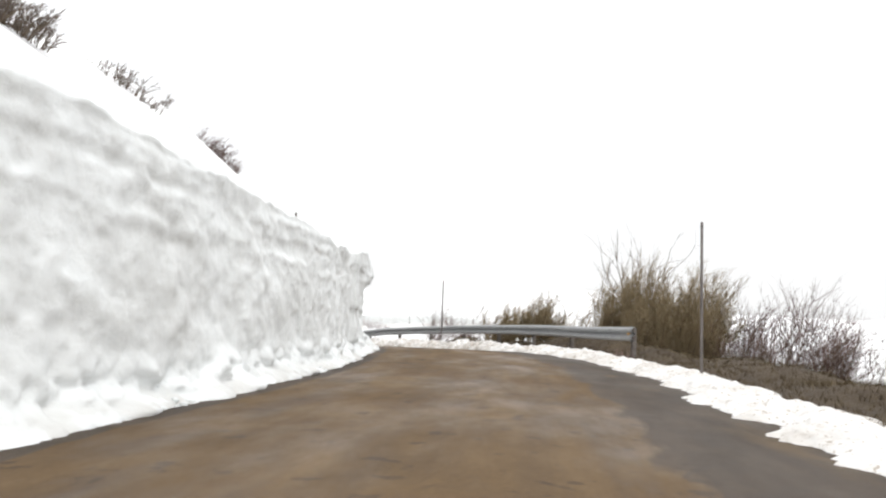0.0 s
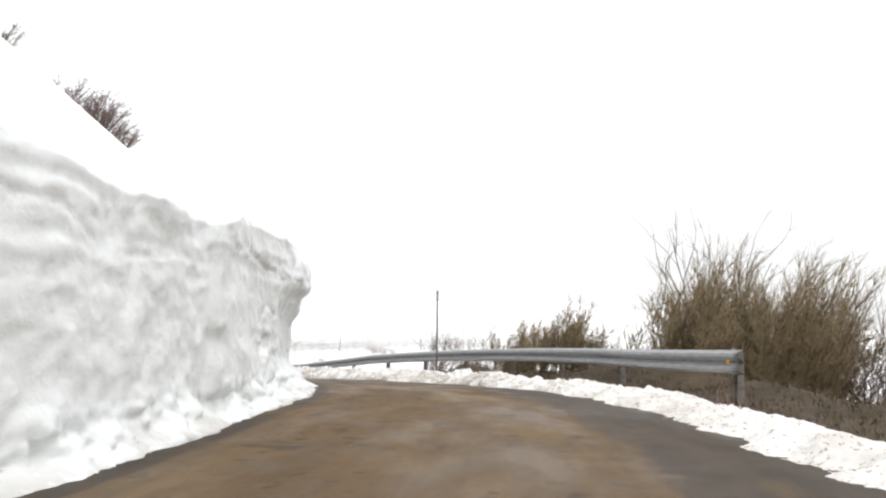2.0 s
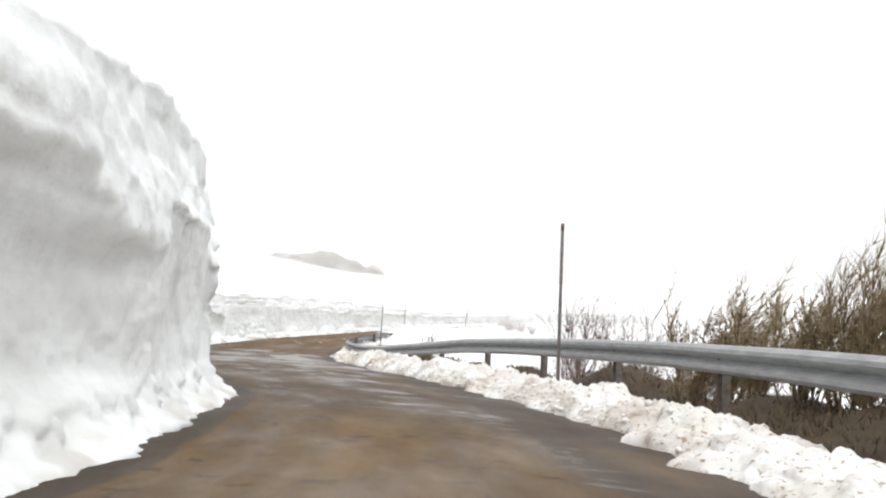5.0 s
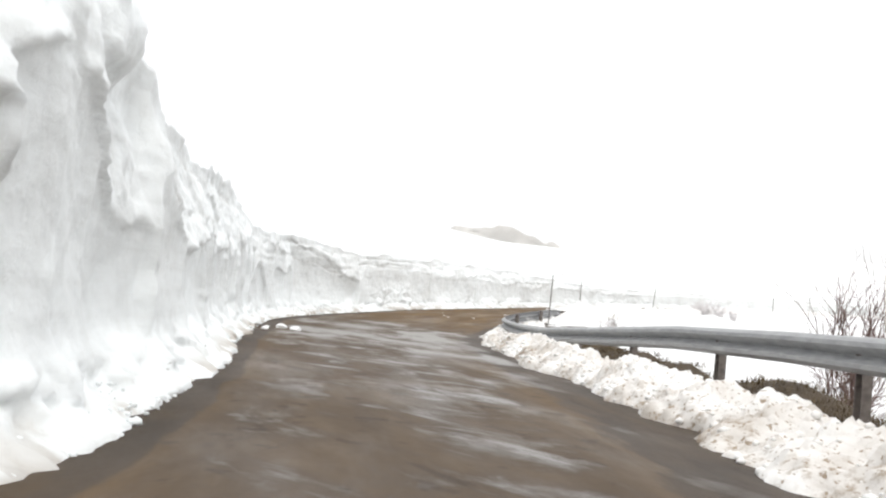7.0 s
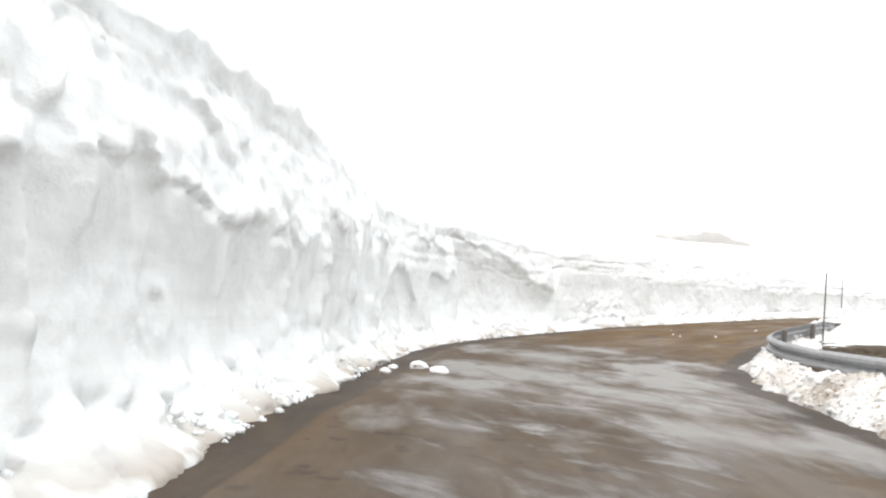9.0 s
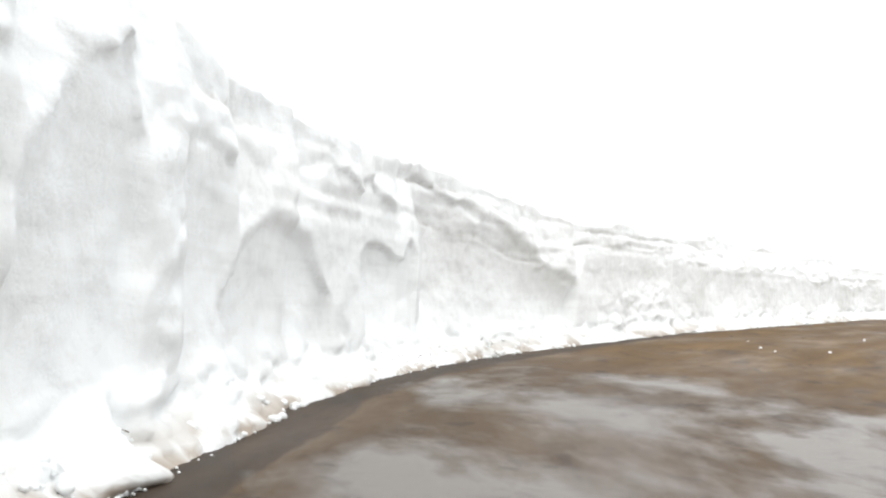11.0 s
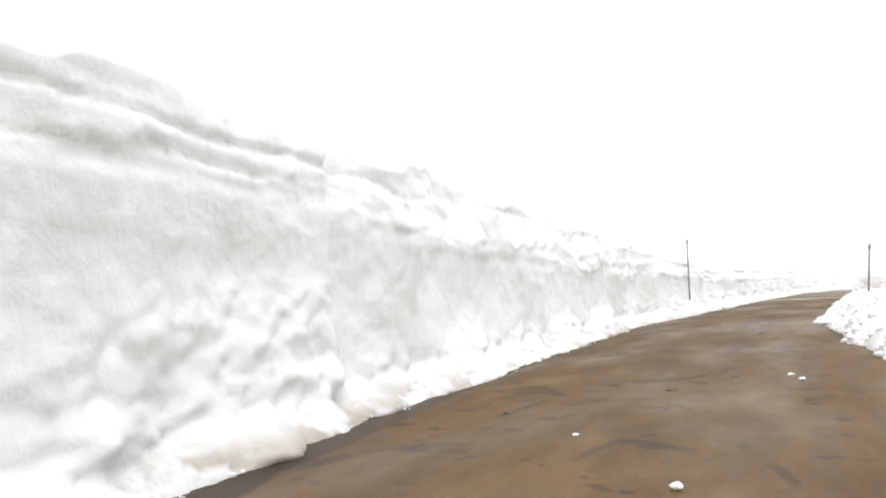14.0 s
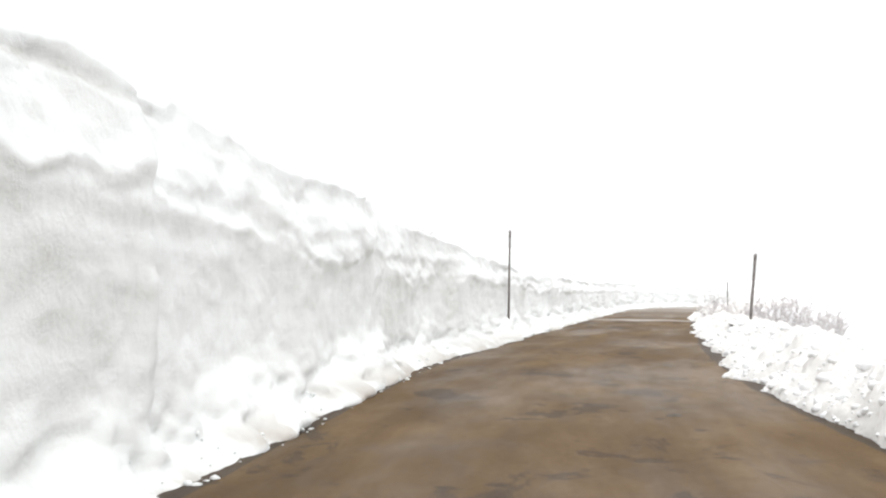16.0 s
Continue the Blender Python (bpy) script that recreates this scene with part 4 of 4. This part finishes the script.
part("beam", bme, M_ZINC, buried)
for k in (2, 7):
    o = part("post", post_me, M_POST, buried)
    o.location = (arc[k][0], arc[k][1], arc[k][2] - 0.02)
    o.rotation_euler = (0, 0, math.atan2(tang[k].x, -tang[k].y))


# ---- shrubs ----
def shrub(at, tall, spread, stems, subs, twigs, label, twig_mat, seed, fine=0.004, upright=0.6, flat_base=0.25, bend=0.0, spiky=0.0, stout=1.0):
    rng = random.Random(seed)
    t = thing("shrub", at, label, "shrub", "bare shrubs beside the road")
    thick, thin = [], []

    def grow(p, d, length, r, n, wob):
        line = []
        for i in range(n + 1):
            line.append((*p, r * (1 - 0.7 * i / n)))
            d = (d + Vector((rng.gauss(0, wob) + bend, rng.gauss(0, wob), rng.gauss(0, wob) + 0.03))).normalized()
            p = p + d * (length / n)
        return line

    for _ in range(stems):
        a = rng.uniform(0, 2 * math.pi)
        q = rng.random() ** 0.6
        lean = q * max(1 - upright, 0.1) * 1.5
        d = Vector((math.cos(a) * lean, math.sin(a) * lean, 1)).normalized()
        p = Vector((math.cos(a) * spread * flat_base * q, math.sin(a) * spread * flat_base * q, -0.15))
        ln = tall * rng.uniform(0.6, 1.0) * (1 - 0.25 * q)
        stem = grow(p, d, ln, (0.011 + 0.004 * tall * rng.random()) * stout, 7, 0.09)
        thick.append(stem)
        for _ in range(subs):
            i = rng.randint(1, 6)
            b = Vector(stem[i][:3])
            dirn = (Vector(stem[min(i + 1, 7)][:3]) - Vector(stem[i - 1][:3])).normalized()
            side = Vector((rng.gauss(0, 1), rng.gauss(0, 1), rng.gauss(0.25, 0.5))).normalized()
            sub = grow(b, (dirn * (upright + spiky) + side * 0.62).normalized(), ln * rng.uniform(0.22, 0.42), 0.006 + 0.0015 * tall, 4, 0.16)
            thin.append(sub)
            for _ in range(twigs):
                j = rng.randint(1, 4)
                c = Vector(sub[j][:3])
                dd = (Vector(sub[j][:3]) - Vector(sub[j - 1][:3])).normalized()
                s2 = Vector((rng.gauss(0, 1), rng.gauss(0, 1), rng.gauss(0.3, 0.6))).normalized()
                thin.append(grow(c, (dd * (upright + spiky) + s2 * 0.6).normalized(), ln * rng.uniform(0.08, 0.18), fine, 3, 0.18))
    part("trunk", tube_mesh("trunk", thick, 5), M_BARK if twig_mat is not M_MIST_FROST else M_MIST_FROST, t)["kind"] = "stuff"
    part("crown", tube_mesh("crown", thin, 3), twig_mat, t)["kind"] = "stuff"
    return t


OLIVE = "dense brown leafless shrub with olive-tinged twigs behind the guard rail"
BARE = "bare grey-brown shrub with spreading twigs on the grassy slope"
PALE = "frosted pale shrub standing in the snow beyond the road"


def on_sheet(x, y, SX, SY, SZ):
    k = int(np.argmin((SX - x) ** 2 + (SY - y) ** 2))
    return float(SZ.ravel()[k])


def plant(x, y, top, *rest):
    """A shrub that stands on the verge and reaches up to the height top."""
    z = on_sheet(x, y, GX, GY, GZ)
    return shrub((x, y, z), top - z, *rest)


plant(7.45, 41.2, 5.4, 0.6, 8, 7, 4, BARE, M_GREY, 1, 0.006, 0.95, 0.5, -0.005, 0.5, 0.8)
plant(7.0, 40.8, 5.5, 0.5, 8, 7, 4, BARE, M_GREY, 81, 0.006, 0.97, 0.5, 0.008, 0.5, 0.8)
plant(6.3, 39.9, 4.0, 0.7, 7, 7, 5, BARE, M_GREY, 75, 0.006, 0.95, 0.5, -0.008, 0.4, 0.8)
plant(4.95, 39.0, 2.25, 0.9, 9, 9, 8, OLIVE, M_TWIG, 21, 0.005, 0.6, 0.4, 0.05, 0.3)
for i, (x, y, top, n, up) in enumerate(((5.5, 36.4, 2.2, 9, 0.84), (5.75, 36.8, 2.9, 11, 0.86), (6.2, 36.4, 3.2, 13, 0.88), (6.75, 35.9, 3.5, 15, 0.90), (7.15, 36.2, 2.5, 10, 0.82), (7.65, 35.7, 3.0, 13, 0.88), (8.0, 35.5, 3.5, 15, 0.90), (8.5, 35.8, 3.3, 14, 0.88), (8.85, 35.6, 3.05, 13, 0.88), (9.15, 35.6, 1.9, 12, 0.82), (8.5, 35.0, 2.0, 11, 0.80), (7.4, 35.0, 1.9, 11, 0.80), (6.5, 35.1, 1.9, 11, 0.8))):
    plant(x, y, top + 0.45, 0.75, n, 15, 15, OLIVE, M_TWIG, 200 + i, 0.005, up, 0.4, 0.035, 0.45)
for i, (x, y, top, n, up) in enumerate(((0.9, 45.2, 1.8, 5, 0.7), (1.45, 45.0, 2.2, 8, 0.78), (2.0, 44.6, 2.0, 8, 0.78), (2.5, 42.4, 2.2, 10, 0.82), (2.95, 42.0, 2.25, 12, 0.82), (3.35, 41.6, 2.4, 13, 0.84), (3.7, 41.6, 1.9, 10, 0.76))):
    plant(x, y, top + 0.35, 0.65, n + 3, 14, 14, OLIVE, M_TWIG, 230 + i, 0.005, up, 0.4, 0.06, 0.4)
plant(0.8, 52.1, 2.6, 1.5, 8, 7, 5, BARE, M_GREY, 4, 0.006, 0.6)
plant(5.1, 50.6, 2.4, 1.5, 8, 7, 5, BARE, M_GREY, 33, 0.006, 0.6)
for i, (x, y, top, n, bush) in enumerate(((9.7, 35.4, 1.9, 16, M_RED), (10.4, 35.6, 2.15, 20, M_RED), (11.2, 35.5, 2.15, 20, M_RED), (12.0, 35.3, 2.75, 26, M_RED), (12.7, 35.5, 2.3, 22, M_RED), (13.4, 35.2, 1.6, 20, M_RED), (14.2, 35.0, 1.3, 18, M_GREY))):
    plant(x, y, top + 0.3, 1.3, n, 9, 7, BARE, bush, 300 + i, 0.005, 0.66, 0.35, 0.03, 0.15, 0.8)
plant(1.2, 50.1, 2.9, 1.4, 12, 9, 7, BARE, M_GREY, 9, 0.006, 0.7)
plant(-3.0, 59.8, 3.2, 1.0, 20, 10, 7, BARE, M_RED, 10, 0.005, 0.80, 0.25, 0.0, 0.2, 0.6)
plant(-1.0, 56.8, 3.0, 1.0, 20, 10, 7, BARE, M_RED, 11, 0.005, 0.80, 0.25, 0.0, 0.2, 0.6)
plant(-14.4, 80.6, 1.8, 0.8, 10, 7, 5, BARE, M_GREY, 14, 0.005, 0.6, 0.3, 0.05)
plant(-13.0, 79.3, 1.6, 1.4, 14, 7, 6, PALE, M_MIST_FROST, 12, 0.006, 0.5)
plant(-13.8, 80.3, 1.5, 1.2, 14, 7, 6, PALE, M_MIST_FROST, 13, 0.006, 0.5)
# distant shrubs, with the mist put into their pale twig colour
for i, (x, y, top) in enumerate(((-16.3, 109.5, 3.35), (-15.6, 108.0, 3.45), (-15.0, 107.0, 3.2), (-14.4, 107.6, 3.3), (-14.0, 106.4, 2.85), (-13.3, 107.4, 3.0))):
    plant(x, y, top + 0.1, 0.9, 14, 8, 7, PALE, M_MIST_FROST, 60 + i, 0.009, 0.55, 0.2)

HILL = "wind-bent purple-brown shrub poking out of the snow slope"
for i, (x, y, tl, n, bush) in enumerate(((-6.8, 16.3, 0.9, 30, M_GREY), (-6.75, 16.9, 0.85, 28, M_GREY), (-6.65, 17.5, 0.75, 22, M_GREY), (-8.7, 24.6, 0.55, 10, M_GREY), (-8.4, 25.3, 0.75, 20, M_GREY), (-8.0, 25.8, 0.65, 18, M_GREY),
                                         (-11.3, 34.3, 0.9, 5, M_GREY), (-10.7, 36.7, 1.0, 26, M_RED), (-10.15, 37.0, 1.3, 36, M_RED), (-9.7, 37.3, 1.15, 32, M_RED), (-4.9, 29.0, 0.22, 5, M_RED), (-5.0, 30.2, 0.3, 3, M_RED), (-24.4, 100.6, 0.6, 12, M_MIST_FROST))):
    shrub((x, y, on_sheet(x, y, HX, HY, HZ) - 0.05), tl, 1.3, n, 8, 6, HILL if i < 12 else PALE, bush, 40 + i, 0.006, 0.6, 0.35, 0.09, 0.4)

# short dead grass on the verge
grng = np.random.default_rng(21)
gv, gf = [], []
flat_x, flat_y, flat_z, flat_s = GX.ravel(), GY.ravel(), GZ.ravel(), snowy.ravel()
ok = np.where((GO.ravel() > 1.2) & (GO.ravel() < 7) & (GS.ravel() > 24) & (GS.ravel() < 100) & (flat_s < 0.42))[0]
for k in grng.choice(ok, 13000):
    cx, cy, cz = flat_x[k] + grng.normal(0, 0.15), flat_y[k] + grng.normal(0, 0.15), flat_z[k]
    for _ in range(5):
        a, ln = grng.uniform(0, 6.28), grng.uniform(0.05, 0.16)
        x, y = cx + grng.normal(0, 0.05), cy + grng.normal(0, 0.05)
        dx, dy, q = math.cos(a), math.sin(a), len(gv)
        gv += [(x - dy * 0.008, y + dx * 0.008, cz - 0.05), (x + dy * 0.008, y - dx * 0.008, cz - 0.05), (x + dx * ln, y + dy * ln, cz + ln * 0.7)]
        gf.append((q, q + 1, q + 2))
gm = bpy.data.meshes.new("grass")
gm.from_pydata(gv, [], gf)
gm.materials.append(M_GRASS)
tagged(new("grass", gm), "short brown dead grass on the roadside verge", "grass", kind="stuff")

# reddish stalks in the snow by the rail end
rng = random.Random(5)
st = thing("stalk_clump", (5.2, 27.6, float(road_z(27.6)) + 0.05), "clump of short reddish stalks standing in the roadside snow", "stalks")
for k in range(13):
    x, y = rng.gauss(0, 0.12), rng.uniform(-0.2, 0.2)
    tilt = -0.45 if k in (3, 8) else rng.uniform(-0.08, 0.06)
    part("stalk", tube_mesh("stalk", [[(x, y, -0.1, 0.008), (x + 0.4 * tilt, y, 0.14, 0.007), (x + tilt, y + rng.uniform(-0.1, 0.1), rng.uniform(0.22, 0.36), 0.004)]], 4), M_RED, st)


# ---- loose snow on the road ----
def clod(x, y, r, seed, flatness=0.6, mat=None, name="snow_chunk", label="small white chunk of snow lying on the muddy road", cat="snow chunk"):
    bm = bmesh.new()
    bmesh.ops.create_icosphere(bm, subdivisions=2, radius=r)
    for v in bm.verts:
        n = noise.fractal(v.co * (1.6 / r) + Vector((seed, 0, 0)), 1.0, 2.0, 3)
        v.co *= 1 + 0.35 * n
        v.co.z *= flatness
    me = bpy.data.meshes.new(name)
    bm.to_mesh(me)
    bm.free()
    me.materials.append(mat or M_FIELD)
    o = new(name, me)
    o.location = (x, y, float(road_z(y)) + r * flatness * 0.45)
    return tagged(o, label, cat, "loose chunks on the road")


for i, (x, y, r) in enumerate(((-16.2, 58.7, 0.15), (-16.9, 59.0, 0.15), (-17.1, 58.6, 0.08), (-16.6, 57.9, 0.09), (-20.37, 75.4, 0.035), (-19.9, 74.9, 0.03), (-19.1, 75.8, 0.035), (-21.2, 76.9, 0.03), (-19.7, 80.8, 0.035), (-19.6, 80.4, 0.03))):
    clod(x, y, r, i * 3.7)
for i, (x, y, r) in enumerate(((-20.05, 88.0, 0.08), (-20.8, 79.5, 0.05), (-22.0, 78.0, 0.04))):
    clod(x, y, r, i * 5.1, 0.5, M_STONE, "stone", "dark stone lying on the muddy road", "stone")

# ---- small marker on the hill ----
mk = thing("marker_post", (-2.22, 20.3, 2.62), "short grey reflector post sticking out of the snow slope", "marker post")
part("shaft", tube_mesh("shaft", [[(0, 0, -0.5, 0.028), (0.02, 0, 0.08, 0.028), (0.025, 0, 0.11, 0.02)]], 10), M_POLE, mk)

# ---- far mountain with a bare patch ----
fx = np.linspace(-2600, 1200, 60)
fy = np.linspace(0, 1, 14)
FX, FY = np.meshgrid(fx, fy, indexing="ij")
FZ = -60 + FY * (260 + 90 * fbm(FX * 0.0012, FX * 0, FX * 0, 4))
tagged(grid_mesh("far_mountain", np.stack([FX, 2050 + 700 * FY, FZ], -1), M_FIELD), "pale snow-covered mountain far off in the mist", "mountain", kind="structure")


def bare_patch(cx, cz, w, hgt, seed):
    """A ragged outcrop that lies on the far slope."""
    a = np.linspace(0, 1, 40)
    v = np.linspace(0, 1, 6)
    A, VV = np.meshgrid(a, v, indexing="ij")
    up_ = (hgt * np.sin(np.pi * A) ** 0.5 * (0.55 + 0.22 * fbm(A * 6, A * 0, A * 0 + seed, 3) + 0.45 * step01(0.80, 0.88, A) * (1 - step01(0.94, 0.97, A))))
    px = cx - w / 2 + w * A
    pz = cz + 0.28 * w * (0.5 - A) * 0.6 + up_ * VV
    py = 1985 + 12 * VV + 4 * fbm(A * 9, VV * 3, A * 0, 2)
    return tagged(grid_mesh("rock_outcrop", np.stack([px, py, pz], -1), M_ROCK), "grey bare rock outcrop on the far snow slope", "rock", kind="structure")


bare_patch(-850, 158, 300, 52, 2)
bare_patch(-497, 108, 38, 16, 5)


# ---- broken clods on the snow bank and at the foot of the wall ----
def clod_field(name, spots, mat, label, cat, fine=1):
    bm = bmesh.new()
    bmesh.ops.create_icosphere(bm, subdivisions=fine, radius=1.0)
    base_v = np.array([v.co[:] for v in bm.verts])
    base_f = np.array([[v.index for v in f.verts] for f in bm.faces])
    bm.free()
    verts, faces = [], []
    for n, (x, y, z, r) in enumerate(spots):
        d = 1 + 0.28 * fbm(base_v[:, 0] * 1.3 + n * 1.7, base_v[:, 1] * 1.3, base_v[:, 2] * 1.3 + n * 0.3, 2)
        v = base_v * d[:, None] * r * np.array([1.1, 1.0, 0.75])
        faces.append(base_f + n * len(base_v))
        verts.append(v + np.array([x, y, z]))
    me = bpy.data.meshes.new(name)
    me.from_pydata(np.concatenate(verts).tolist(), [], np.concatenate(faces).tolist())
    me.polygons.foreach_set("use_smooth", [True] * len(me.polygons))
    me.materials.append(mat)
    return tagged(new(name, me), label, cat, kind="stuff")


crng = np.random.default_rng(3)
spots = []
while len(spots) < 4200:
    i, j = crng.integers(0, len(bs)), int(44 * crng.random() ** 1.2 * 0.95)
    if bs[i] < 40 + 30 * crng.random() or bs[i] > 112 or crng.random() > np.interp(BY[i, j], [30, 44, 60, 110], [0.1, 0.7, 1, 1]):
        continue
    r = 0.012 + 0.055 * crng.random() ** 3.5
    spots.append((BX[i, j], BY[i, j], BZ[i, j] + r * 0.1, r))
clod_field("snow_clods", [p for p in spots if p[1] < 76], M_CLOD, "rounded clods of dirty snow heaped along the bank", "snow clods")
spots = []
while len(spots) < 3600:
    i, j = crng.integers(0, len(bs)), int(44 * crng.random() ** 1.1 * 0.7)
    if bs[i] < 92 or bs[i] > 122:
        continue
    r = 0.015 + 0.06 * crng.random() ** 3
    spots.append((BX[i, j], BY[i, j], BZ[i, j] - r * 0.35, r))
clod_field("white_snow_clods", spots, M_FIELD, "rounded clods of clean white snow heaped along the bank", "snow clods", 2)
spots = []
while len(spots) < 2600:
    i = crng.integers(0, len(ss))
    if ss[i] < 20 or ss[i] > 118 or crng.random() > np.interp(ss[i], [20, 50, 62, 78, 86, 94, 98, 118], [0.25, 0.5, 1, 1, 0.6, 0.5, 0.25, 0.25]):
        continue
    o = -0.16 + 0.42 * crng.random()
    r = 0.010 + (0.045 if ss[i] < 94 else 0.025) * crng.random() ** 3
    x, y = wp[i] + wn_[i] * o
    spots.append((x, y, float(road_z(y)) + max(0, o + 0.05) * 0.7 + r * 0.3, r))
clod_field("fallen_snow_clods", spots, M_WALL, "small clods of snow fallen at the foot of the snow wall", "snow clods")


# ---- dead twigs in the rubble at the foot of the wall ----
trng = random.Random(11)
sticks = []
for _ in range(48):
    s = trng.gauss(87.4, 1.6) if trng.random() < 0.75 else trng.uniform(60, 78)
    i = int(np.argmin(np.abs(ss - s)))
    o = trng.uniform(-0.2, 0.15)
    x, y = wp[i] + wn_[i] * o
    z = float(road_z(y)) + 0.03 + max(0, o + 0.1) * 1.1
    a, q, ln = trng.uniform(0, 6.28), trng.uniform(0.1, 1.0), trng.uniform(0.03, 0.09)
    sticks.append([(x, y, z, 0.004), (x + math.cos(a) * ln * 0.5, y + math.sin(a) * ln * 0.5, z + ln * q * 0.6, 0.003), (x + math.cos(a) * ln, y + math.sin(a) * ln, z + ln * q, 0.002)])
lit = new("twig_litter", tube_mesh("twig_litter", sticks, 4))
lit.data.materials.append(M_BARK)
tagged(lit, "scattered dead brown twigs in the snow rubble", "twigs", kind="stuff")
